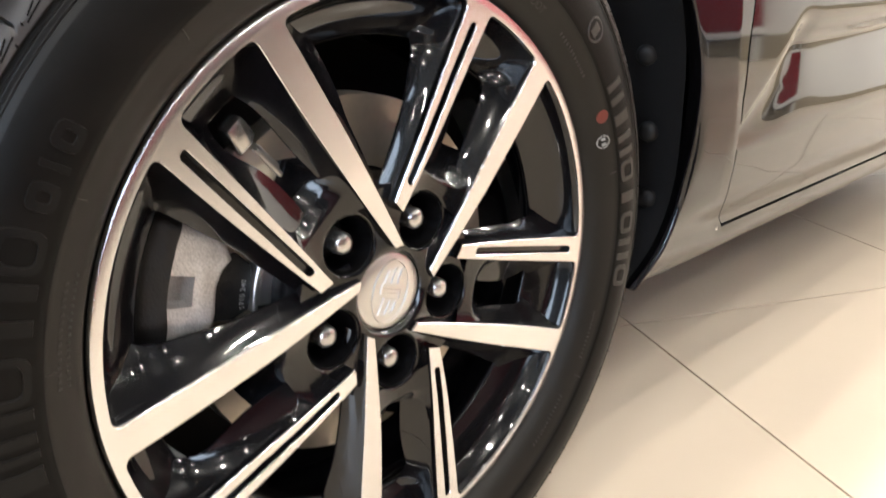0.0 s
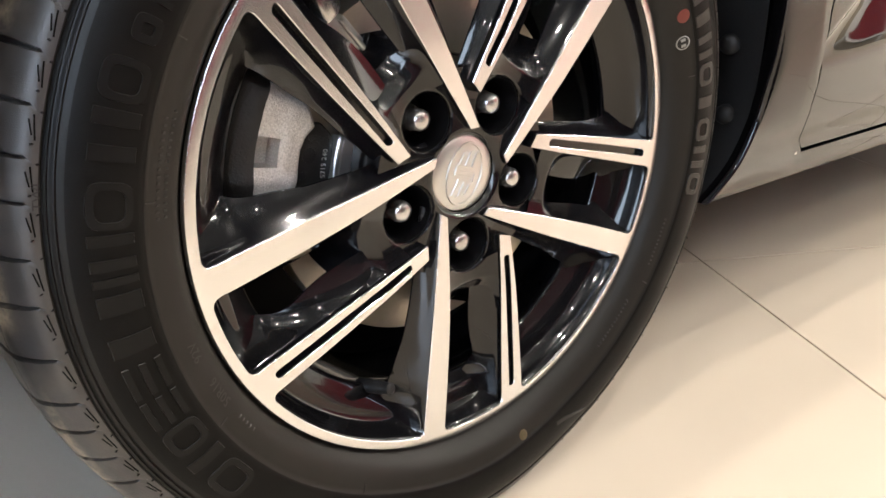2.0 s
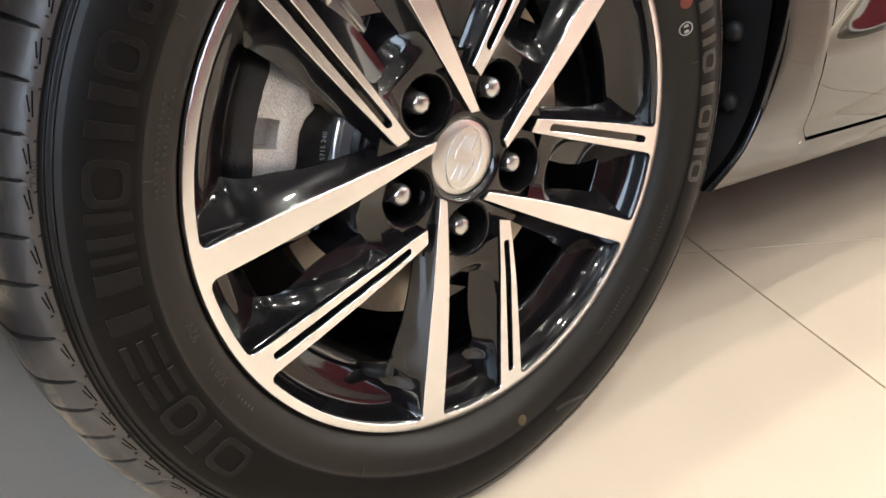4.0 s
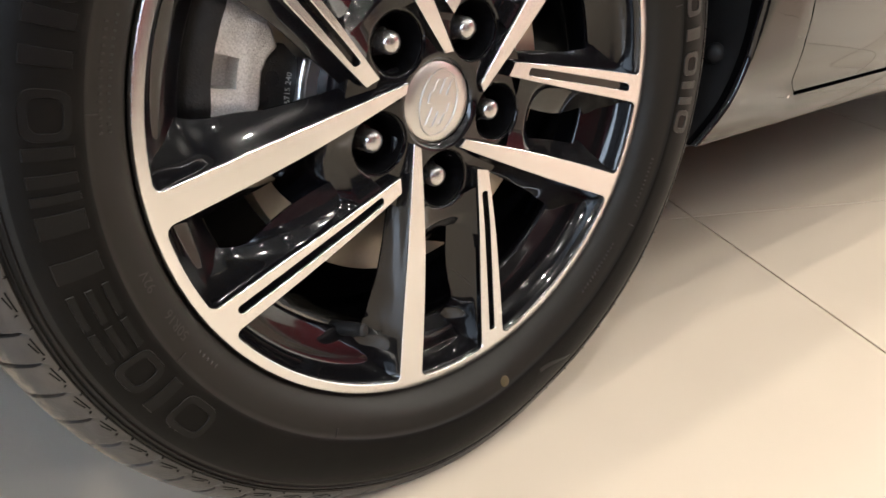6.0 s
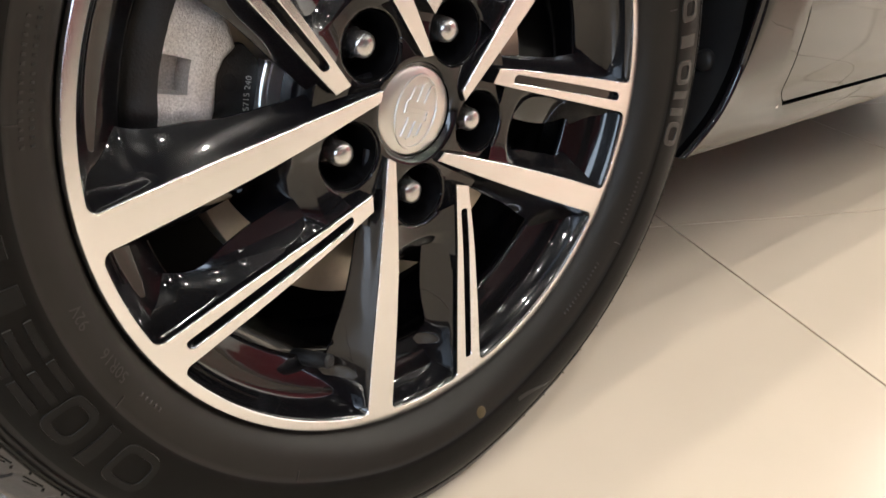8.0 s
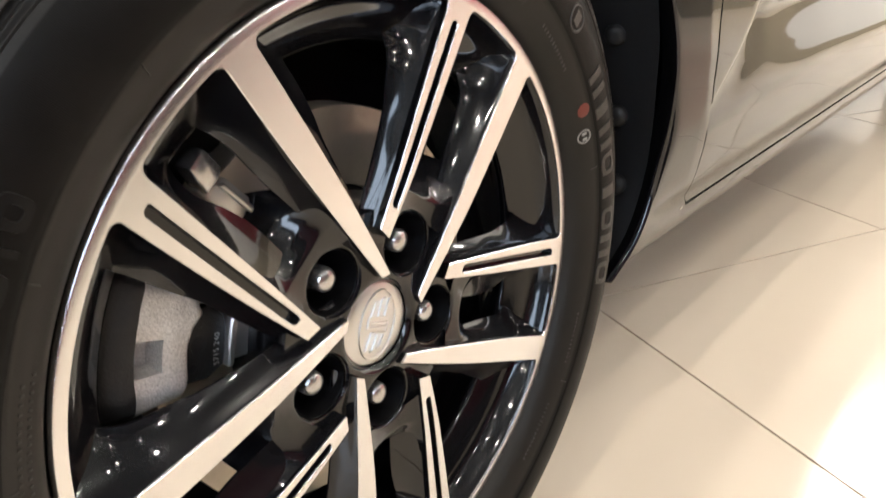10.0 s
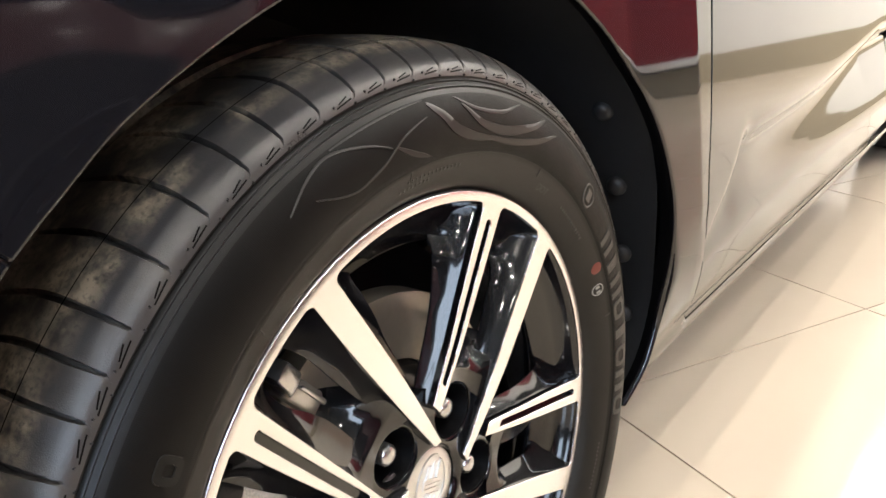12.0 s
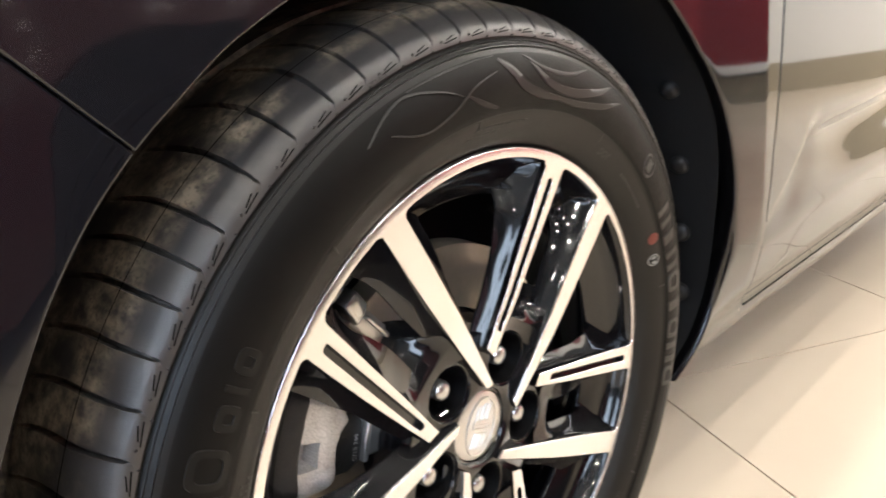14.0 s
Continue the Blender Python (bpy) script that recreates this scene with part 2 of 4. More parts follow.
# two large windows to the south and west let cool daylight in
def window(name, place, lo_u, hi_u, bar, glass, lo_z=0.3, hi_z=2.9):
    """A framed pane between two places along a wall; place() turns (along, across, up) into the room."""
    def bit(u0, u1, z0, z1, v0=-0.02, v1=0.03):
        V, F = box(u0, u1, v0, v1, z0, z1)
        return [tuple(room_turn @ Vector(place(*p))) for p in V], F
    ob = part(name, *join(bit(lo_u - 0.1, lo_u, lo_z, hi_z), bit(hi_u, hi_u + 0.1, lo_z, hi_z), bit(lo_u, hi_u, hi_z - 0.1, hi_z), bit(lo_u, hi_u, lo_z, lo_z + 0.1), bit(bar - 0.05, bar + 0.05, lo_z + 0.1, hi_z - 0.1)), DARK_WALL, None, smooth=False)
    tagged(ob, "large window with a dark frame and pale daylight", "window", kind="structure")
    part("pane", *bit(lo_u, hi_u, lo_z + 0.1, hi_z - 0.1, 0.002, 0.008), glass, ob, smooth=False)


SKYLIGHT = glowing("daylight", (0.62, 0.78, 1.0), DAYLIGHT)
DIM_SKYLIGHT = glowing("shaded_daylight", (0.62, 0.78, 1.0), 0.5 * DAYLIGHT)
window("window_1", lambda u, v, z: (u, lo + v, z), -4.9, -1.2, -3.0, SKYLIGHT)
window("window_2", lambda u, v, z: (lo + v, u, z), -1.2, 1.1, -0.05, SKYLIGHT, 1.3)
window("window_3", lambda u, v, z: (u, lo + v, z), 1.2, 4.3, 2.9, DIM_SKYLIGHT, 0.5, 2.5)

# ---- the black car: body ----
car = new("car")
car.location = (1.3, 0.85, 0)
tagged(car, "glossy black car with black and silver alloy wheel", "car")

ARCH_A = (-16, -9, -4, 0, 8, 15, 24, 36, 48, 70, 90, 105, 112, 118, 122, 125, 130, 134, 140, 145, 150, 160, 200)
ARCH_R = (0.320, 0.342, 0.354, 0.3595, 0.3565, 0.356, 0.366, 0.3755, 0.3755, 0.3735, 0.3690, 0.3665, 0.3662, 0.3678, 0.3698, 0.3716, 0.3728, 0.3752, 0.3770, 0.3765, 0.3745, 0.372, 0.372)
ARCH_Y = (0.002, -0.008, -0.012, -0.015, -0.022, -0.027, -0.030, -0.030, -0.030, -0.030, -0.030, -0.030, -0.030, -0.030, -0.030, -0.030, -0.030, -0.030, -0.030, -0.029, -0.028, -0.026, -0.010)


def gap_x(z):
    return interp(z, (0.2, 0.2425, 0.250, 0.258, 0.280, 0.303, 0.35, 0.40, 0.45, 0.50, 0.55, 0.62, 1.0), (0.54, 0.500, 0.488, 0.478, 0.457, 0.444, 0.423, 0.413, 0.413, 0.420, 0.426, 0.432, 0.45))


def gap_wide(z):
    return 0.0003 + 0.0013 * min(1.0, max(0.0, (0.54 - z) / 0.10))


SIDE_Z = (0.19, 0.212, 0.225, 0.2425, 0.258, 0.28, 0.303, 0.35, 0.40, 0.43, 0.50, 0.60, 0.70, 0.82, 0.92, 1.02)
SIDE_Y = (0.035, 0.020, 0.014, 0.010, 0.003, -0.011, -0.021, -0.0347, -0.0402, -0.0408, -0.0375, -0.0300, -0.0210, -0.007, 0.011, 0.045)


def smooth_interp(x, xs, ys):
    """Monotone cubic through the points."""
    k = max(0, min(len(xs) - 2, int(np.searchsorted(xs, x)) - 1))
    def slope(i):
        if i == 0 or i == len(xs) - 1:
            return 0.0 if len(xs) < 3 else (ys[min(i + 1, len(xs) - 1)] - ys[max(i - 1, 0)]) / (xs[min(i + 1, len(xs) - 1)] - xs[max(i - 1, 0)])
        return (ys[i + 1] - ys[i - 1]) / (xs[i + 1] - xs[i - 1])
    h = xs[k + 1] - xs[k]
    t = max(0.0, min(1.0, (x - xs[k]) / h))
    return (ys[k] * (2 * t**3 - 3 * t**2 + 1) + slope(k) * h * (t**3 - 2 * t**2 + t)
            + ys[k + 1] * (3 * t**2 - 2 * t**3) + slope(k + 1) * h * (t**3 - t**2))


HOLLOW_X = (0.42, 0.445, 0.47, 0.50, 0.535, 0.58, 0.63, 0.70, 0.80, 0.95, 1.30)
HOLLOW_STEEP = (0.2216, 0.2441, 0.2652, 0.2858, 0.2807, 0.2685, 0.2999, 0.3439, 0.3769, 0.4260, 0.5459)
HOLLOW_WIDE = (0.0218, 0.0338, 0.0456, 0.0606, 0.0784, 0.0773, 0.0758, 0.0737, 0.0723, 0.0783, 0.1017)
HOLLOW_CREASE = (0.3417, 0.3417, 0.3421, 0.3430, 0.3450, 0.3473, 0.3496, 0.3524, 0.3562, 0.3548, 0.3521)


def side_y(x, z):
    y = smooth_interp(z, SIDE_Z, SIDE_Y)
    if x < -0.30:
        y += 0.95 * (-0.30 - x) ** 2 + 0.06 * (-0.30 - x)
    if x > gap_x(z):                                  # the sculpted hollow low on the door, over a crisp crease
        steep, wide, crease = (smooth_interp(x, HOLLOW_X, table) for table in (HOLLOW_STEEP, HOLLOW_WIDE, HOLLOW_CREASE))
        if z > crease:
            t = math.sqrt(((z - crease) / wide) ** 2 + 0.0625) - 0.25
            t = t if t < 1 else 1 + (t - 1) / 0.3035
            y += steep * wide * t * math.exp(-t ** 2.939 / 2.939) * min(1.0, max(0.0, (2.6 - x) / 0.5))
    return y


def arch_at(a):
    return smooth_interp(a, ARCH_A, ARCH_R), smooth_interp(a, ARCH_A, ARCH_Y)


def arch_panel(a0, a1, edge, na, nr):
    """A panel round the wheel arch between two angles, from the rolled lip out to its edge."""
    V = []
    for i in range(na + 1):
        a = a0 + (a1 - a0) * i / na
        if i in (1, na - 1):
            a = (a0 + 0.16) if i == 1 else (a1 - 0.16)
        c, s = math.cos(radians(a)), math.sin(radians(a))
        rmax = edge(a)
        arch, lip_y = arch_at(a)
        flush = min(1.0, max(0.0, (a - 88) / 14)) * min(1.0, max(0.0, (175 - a) / 20))
        lip_y += (side_y(arch * c, AXLE + arch * s) + 0.0006 - lip_y) * flush
        sink = lip_y - side_y(arch * c, AXLE + arch * s)
        rise = min(1.0, max(0.0, (a + 5) / 24))
        rise = rise * rise * (3 - 2 * rise)
        facet = min(1.0, max(0.0, (84 - a) / 16)) * rise
        low = 1.0 - rise

        def facet_y(x, z):
            crease_x = gap_x(z) - interp(z, (0.30, 0.35, 0.45, 0.56, 0.70), (0.004, 0.007, 0.021, 0.038, 0.050))
            return side_y(x, z) + 0.10 * min(0.12, max(0.0, crease_x - x)) + 0.022 * max(0.0, x - crease_x)
        plane_lip = facet_y(arch * c, AXLE + arch * s) + 0.0003
        lip_y += (plane_lip - lip_y) * facet
        turn = 0.0011 if i in (0, na) else 0.0
        roll = 1 - 0.85 * flush - 0.6 * facet
        for r, dy in ((0.010, 0.020), (0.0012, 0.0085), (0.0001, 0.0055), (0.0007, 0.0026), (0.0020, 0.0009), (0.0034, 0.0)):
            k = roll if dy < 0.008 else 1.0
            V.append(((arch + r * k) * c, lip_y + dy * k + turn, AXLE + (arch + r * k) * s))
        crease = rmax - 0.019
        crease_y = side_y(crease * c, AXLE + crease * s)

        def panel_y(r):
            x, z = r * c, AXLE + r * s
            soft = side_y(x, z) + sink * math.exp(-(r - arch) / 0.003)
            hem = math.exp(-(r - arch) / 0.0020)
            if low > 0:
                old = crease_y + 0.85 * (lip_y - crease_y) * max(0.0, (crease - r) / max(0.004, crease - arch))
                old = old + (lip_y - old) * hem if r < crease else side_y(x, z)
                soft += (old - soft) * low
            hard = facet_y(x, z)
            hard += (lip_y - hard) * hem
            return soft + (hard - soft) * facet
        for close in (0.0004, 0.0014):                     # keeps the roll of the lip narrow
            r = arch + 0.0034 * roll + close * (1 - roll) + 0.05 * (close - 0.0004)
            V.append((r * c, panel_y(r) + turn, AXLE + r * s))
        for j in range(1, nr + 1):
            r = arch + 0.0034 + (rmax - 0.0008 - arch - 0.0034) * (j / nr) ** 1.35
            V.append((r * c, panel_y(r) + turn, AXLE + r * s))
        x, z = rmax * c, AXLE + rmax * s
        y = panel_y(rmax)
        V.append((x, y + 0.0010, z))
        V.append((x, y + 0.03, z))
    return V, grid_faces(na + 1, nr + 10)


def fender_edge(a):
    c, s = math.cos(radians(a)), math.sin(radians(a))
    r = arch_at(a)[0] + 0.002
    while r < 1.2:
        x, z = r * c, AXLE + r * s
        if x > gap_x(z) - 0.0002 or z > 1.0 or (z < 0.2045):
            break
        r += 0.001
    return r


def bumper_edge(a):
    c, s = math.cos(radians(a)), math.sin(radians(a))
    r = arch_at(a)[0] + 0.002
    while r < 1.2:
        x, z = r * c, AXLE + r * s
        if x < -0.86 or z < 0.185 or z > 0.93:
            break
        r += 0.002
    return r


for name, piece in (("front_fender", arch_panel(-15.6, 134.64, fender_edge, 150, 34)), ("front_bumper", arch_panel(134.78, 198, bumper_edge, 64, 34))):
    panel = part(name, *piece, [PAINT, WELL], car)
    for f in range(0, len(panel.data.polygons), 43):              # the return inside the arch is undersealed
        panel.data.polygons[f].material_index = panel.data.polygons[f + 1].material_index = 1


def sheet(xs, zs, fy, x_of=None, turn_in=0.025):
    V = []
    for i, u in enumerate(xs):
        rows = [(zs[0], turn_in), (zs[0], 0.004)] + [(z, 0.0) for z in zs] + [(zs[-1], turn_in)]
        for z, dy in rows:
            x = x_of(u, z) if x_of else u
            V.append((x, fy(x, z) + dy, z))
    n = len(zs) + 3
    F = grid_faces(len(xs), n)
    if x_of:                                     # a return along the leading edge
        k = len(V)
        for j in range(n):
            x, y, z = V[j]
            V.append((x, y + turn_in, z))
        F += [(j, j + 1, k + j + 1, k + j) for j in range(n - 1)]
    return V, F


door_zs = sorted([0.2428 + (0.3430 - 0.2428) * i / 18 for i in range(18)] + [0.3430 + 0.0160 * i / 12 for i in range(12)] + [0.3597 + 0.0903 * i / 60 for i in range(61)] + [0.455 + (0.93 - 0.455) * (i / 50) ** 1.1 for i in range(51)])
door_us = [0.0, 0.0012] + [0.004 + 0.996 * (i / 110) ** 1.35 for i in range(111)]
front_door = part("front_door", *sheet(door_us, door_zs, side_y, lambda u, z: gap_x(z) + gap_wide(z) + (1.56 - gap_x(z)) * u), PAINT, car)
rear_us = [1.568 + 0.86 * i / 24 for i in range(25)]
part("rear_door", *sheet(rear_us, door_zs[::3], side_y), PAINT, car)
sill_zs = (0.204, 0.206, 0.210, 0.216, 0.224, 0.230, 0.2345, 0.2368)


def sill_x(u, z):
    return interp(z, (0.2, 0.2392), (0.43, 0.487)) + (2.43 - 0.46) * u


part("sill", *sheet([(i / 40) ** 1.4 for i in range(41)], sill_zs, lambda x, z: side_y(x, z) + 0.001, sill_x, 0.05), PAINT, car)
part("trim_clip", *disc_stack((0.4925, side_y(0.49, 0.239) + 0.003, 0.2385), (0, -1, 0), [(0.0032, -0.004), (0.0032, 0.0015), (0.0024, 0.003), (0.0010, 0.0036)], 14), CHROME, car)
# dark structure behind the panel gaps, and the closed shell above and behind
part("inner_structure", *join(box(0.40, 2.5, 0.055, 0.10, 0.20, 0.93), box(0.42, 2.5, 0.10, 1.6, 0.17, 0.24)), PLASTIC, car)


def shell():
    """Bonnet, cabin and tail behind the near side, as one closed skin."""
    stations = [(-0.86, 0.62, 0.30), (-0.70, 0.78, 0.14), (-0.3, 0.90, 0.06), (0.30, 0.985, 0.035), (0.55, 1.02, 0.03),
                (1.25, 1.40, 0.03), (1.9, 1.47, 0.03), (2.6, 1.42, 0.03), (3.2, 1.08, 0.05), (3.5, 1.02, 0.12), (3.56, 0.7, 0.2)]
    V = []
    for x, top, y0 in stations:
        y1 = 1.70 - y0
        low = 0.90 if top > 0.95 else top - 0.06
        ring = [(y0 + 0.02, 0.70), (y0, low - 0.05), (y0 + 0.02, low)]
        inset = 0.16 if top > 1.1 else 0.05
        ring += [(y0 + inset + 0.02, top - 0.06), (y0 + inset + 0.12, top)]
        ring += [(y1 - (y - y0), z) for y, z in reversed(ring)]
        ring += [(y1 - 0.02, 0.22), (y1 - 0.05, 0.20)]
        V += [(x, y, z) for y, z in ring]
    n = len(V) // len(stations)
    F = grid_faces(len(stations), n)
    F.append(tuple(range(n)))
    F.append(tuple(len(V) - n + i for i in range(n)))
    return V, F


part("body_shell", *shell(), PAINT, car)
part("rear_quarter", *sheet([2.436 + 1.1 * i / 20 for i in range(21)], door_zs[::3], lambda x, z: side_y(x, z) + 0.12 * max(0, (x - 2.9) / 0.65) ** 2), PAINT, car)

for x, y in ((0.0, 1.60), (2.72, 0.09), (2.72, 1.60)):          # the other three wheels, under the body
    side = -1 if y < 0.8 else 1
    other = part("wheel", *disc_stack((x, y, 0.308), (0, side, 0), [(0.30, -0.11), (0.307, -0.07), (0.307, 0.04), (0.298, 0.075), (0.225, 0.082), (0.215, 0.05)], 64), RUBBER, car)
    part("rim", *disc_stack((x, y + side * 0.05, 0.308), (0, side, 0), [(0.214, -0.02), (0.214, 0.028), (0.206, 0.030), (0.195, 0.01), (0.06, 0.016), (0.03, 0.022)], 64), MACHINED, other)

# ---- wheel arch liner ----
liner_profile = [(0.0075, 0.004), (0.010, 0.02), (0.014, 0.05), (0.016, 0.12), (0.005, 0.20), (-0.03, 0.25), (-0.18, 0.27), (-0.32, 0.27)]
LV = []
for i in range(121):
    a = -16 + 214 * i / 120
    arch, lip_y = arch_at(a)
    for k, (r, y) in enumerate(liner_profile):
        wav = 0.004 * math.sin(radians(a * 9)) if 2 <= k <= 4 else 0
        LV.append(wheel_point(arch + r + wav, a, y + (lip_y + 0.012 if k < 2 else 0.0)))
liner = part("wheel_arch_liner", LV, grid_faces(121, len(liner_profile)), PLASTIC, car, "matt black moulded plastic wheel arch liner")

# ---- the wheel ----
# behind the lip a steep wall, then a shelf that runs in to a rounded edge, then the deep barrel
rim_barrel = loop_profile([(0.2185, 0.0035), (0.2106, 0.0020), (0.2095, 0.0032), (0.2082, 0.0075), (0.2062, 0.0125), (0.2040, 0.0165), (0.2018, 0.0188), (0.1998, 0.0199), (0.1972, 0.0208), (0.1937, 0.0224), (0.1902, 0.0244), (0.1867, 0.0267), (0.1834, 0.0290),
                           (0.1809, 0.0306), (0.1795, 0.0316), (0.1788, 0.0328), (0.1786, 0.0348), (0.1796, 0.0380), (0.1840, 0.0470), (0.1900, 0.0600), (0.1935, 0.0800), (0.1935, 0.1200), (0.1950, 0.1650), (0.2050, 0.1760), (0.2195, 0.1780), (0.2195, 0.1720), (0.2080, 0.1600), (0.2060, 0.1000), (0.2090, 0.0300), (0.2180, 0.0090)])
wheel = part("front_wheel", *revolve(rim_barrel), GLOSS, car, "gloss black alloy wheel with machined silver faces")

NUT_ANGLE, NUT_RING = 56.96, 0.0565
WIDE_CW = ((0.212, 0.2075, 0.184, 0.160, 0.120, 0.104, 0.088, 0.074, 0.062, 0.0467, 0.040, 0.036), (41.0, 41.0, 40.1, 38.8, 35.4, 33.6, 31.2, 27.0, 21.8, 15.0, 10.0, 6.5))
WIDE_CCW = ((0.212, 0.2057, 0.184, 0.1534, 0.1386, 0.1088, 0.098, 0.0867, 0.0735, 0.055, 0.0385, 0.035), (47.0, 46.9, 46.4, 45.2, 44.5, 43.2, 42.3, 40.4, 38.0, 31.0, 20.0, 17.5))
SLOT_CW = ((0.212, 0.206, 0.184, 0.162, 0.135, 0.122, 0.100, 0.080, 0.0672, 0.0605), (64.2, 64.6, 65.0, 65.8, 68.3, 69.7, 73.4, 77.8, 80.6, 82.5))
SLOT_CCW = ((0.212, 0.2077, 0.184, 0.1577, 0.1306, 0.107, 0.0812, 0.0752, 0.069), (70.8, 70.5, 72.0, 74.1, 76.6, 80.7, 86.8, 88.2, 89.8))


def face_y(r):
    """The machined face is slightly dished towards the hub."""
    return 0.0060 * max(0.0, 1 - r / 0.11) ** 1.3


FILLET = 0.0055
SLOT_FROM, SLOT_TO = 0.083, 0.889


def fractions():
    """Steps along a spoke, closer together at the rim and round both ends of the slot."""
    fr = [0, 0.004, 0.008, 0.012, 0.016, 0.021, 0.027, 0.034, 0.043, 0.055, 0.069]
    fr += [SLOT_FROM + d for d in (0, 0.0015, 0.005, 0.010, 0.018)] + [SLOT_TO - d for d in (0, 0.0015, 0.005, 0.010, 0.018)]
    fr += [i / 72 for i in range(8, 22)] + [i / 36 for i in range(11, 37) if abs(i / 36 - SLOT_TO) > 0.022]
    return sorted(fr)


def edge_points(cw, ccw):
    """Points along both edges of a spoke, each edge a gentle curve that widens in a fillet at the rim."""
    mid = radians((cw[1][0] + ccw[1][0]) / 2)
    both = []
    for side, (rs, angles) in ((-1, cw), (1, ccw)):
        u = [r * math.cos(radians(a) - mid) for r, a in zip(rs, angles)]
        v = [r * math.sin(radians(a) - mid) for r, a in zip(rs, angles)]
        curve = np.polyfit(u, v, 2)
        pts = []
        for t in FRACTIONS:
            x = u[0] + (u[-1] - u[0]) * t
            y = float(np.polyval(curve, x))
            d = min(1.0, max(0.0, (0.2104 - math.hypot(x, y)) / FILLET))
            y += side * FILLET * (1 - math.sqrt(1 - (1 - d) ** 2))
            pts.append((math.hypot(x, y), math.degrees(math.atan2(y, x) + mid)))
        both.append(pts)
    return both


FRACTIONS = fractions()


def spoke_flat(p, k):
    r, a = p
    return Vector((r * math.cos(radians(a + 72 * k)), r * math.sin(radians(a + 72 * k))))


def strip(A, B, k, y_top, y_low, t0=0.0, t1=1.0, chamfer=0.0005):
    """A thin plate between two edges, from fraction t0 to t1 of its width."""
    V, n = [], len(A)
    for a, b in zip(A, B):
        pa, pb = spoke_flat(a, k), spoke_flat(b, k)
        y = face_y((a[0] + b[0]) / 2)
        p, q = pa.lerp(pb, t0), pa.lerp(pb, t1)
        d = (q - p).normalized() * chamfer
        for w, h in ((p, y_low), (p, y_top + chamfer), (p + d, y_top), (q - d, y_top), (q, y_top + chamfer), (q, y_low)):
            V.append((w.x, y + h, AXLE + w.y))
    F = grid_faces(n, 6)
    F += [tuple(range(6)), tuple(range(6 * (n - 1), 6 * n))]
    return V, F


def slotted(A, B, k, y_top, y_low):
    """The plate of a slotted spoke: two strips with bridges at both ends of a round-ended slot."""
    first, last = FRACTIONS.index(SLOT_FROM), FRACTIONS.index(SLOT_TO)
    pieces = [strip(A[:first + 1], B[:first + 1], k, y_top, y_low), strip(A[last:], B[last:], k, y_top, y_low)]
    for side in (0, 1):
        V = []
        for i in range(first, last + 1):
            pa, pb = spoke_flat(A[i], k), spoke_flat(B[i], k)
            near = min(FRACTIONS[i] - SLOT_FROM, SLOT_TO - FRACTIONS[i]) / 0.020
            e = 0.0030 / (pa - pb).length * math.sqrt(max(0.0, 1 - max(0.0, 1 - near) ** 2))
            t0, t1 = (0, 0.5 - e) if side == 0 else (0.5 + e, 1)
            y = face_y((A[i][0] + B[i][0]) / 2)
            p, q = pa.lerp(pb, t0), pa.lerp(pb, t1)
            d = (q - p).normalized() * 0.0005
            for w, h in ((p, y_low), (p, y_top + 0.0005), (p + d, y_top), (q - d, y_top), (q, y_top + 0.0005), (q, y_low)):
                V.append((w.x, y + h, AXLE + w.y))
        pieces.append((V, grid_faces(last - first + 1, 6)))
    return join(*pieces)


FLANK = 9


# how far each flank stands out at the back, by radius, and the foot with which it spreads on to the shelf
FLANK_R = (0.060, 0.100, 0.130, 0.148, 0.167, 0.185, 0.220)
FLANK_DEEP = (0.0150, 0.0155, 0.0172, 0.0188, 0.0222, 0.0315, 0.0325)
WIDE_FLANKS = ((0.008, 0.011, 0.014, 0.018, 0.020, 0.020, 0.020), 0.012), ((0.006, 0.009, 0.012, 0.013, 0.013, 0.013, 0.013), 0.010)
SLOT_FLANKS = ((0.014, 0.020, 0.021, 0.018, 0.012, 0.012, 0.012), 0.010), ((0.006, 0.008, 0.009, 0.012, 0.014, 0.014, 0.014), 0.007)


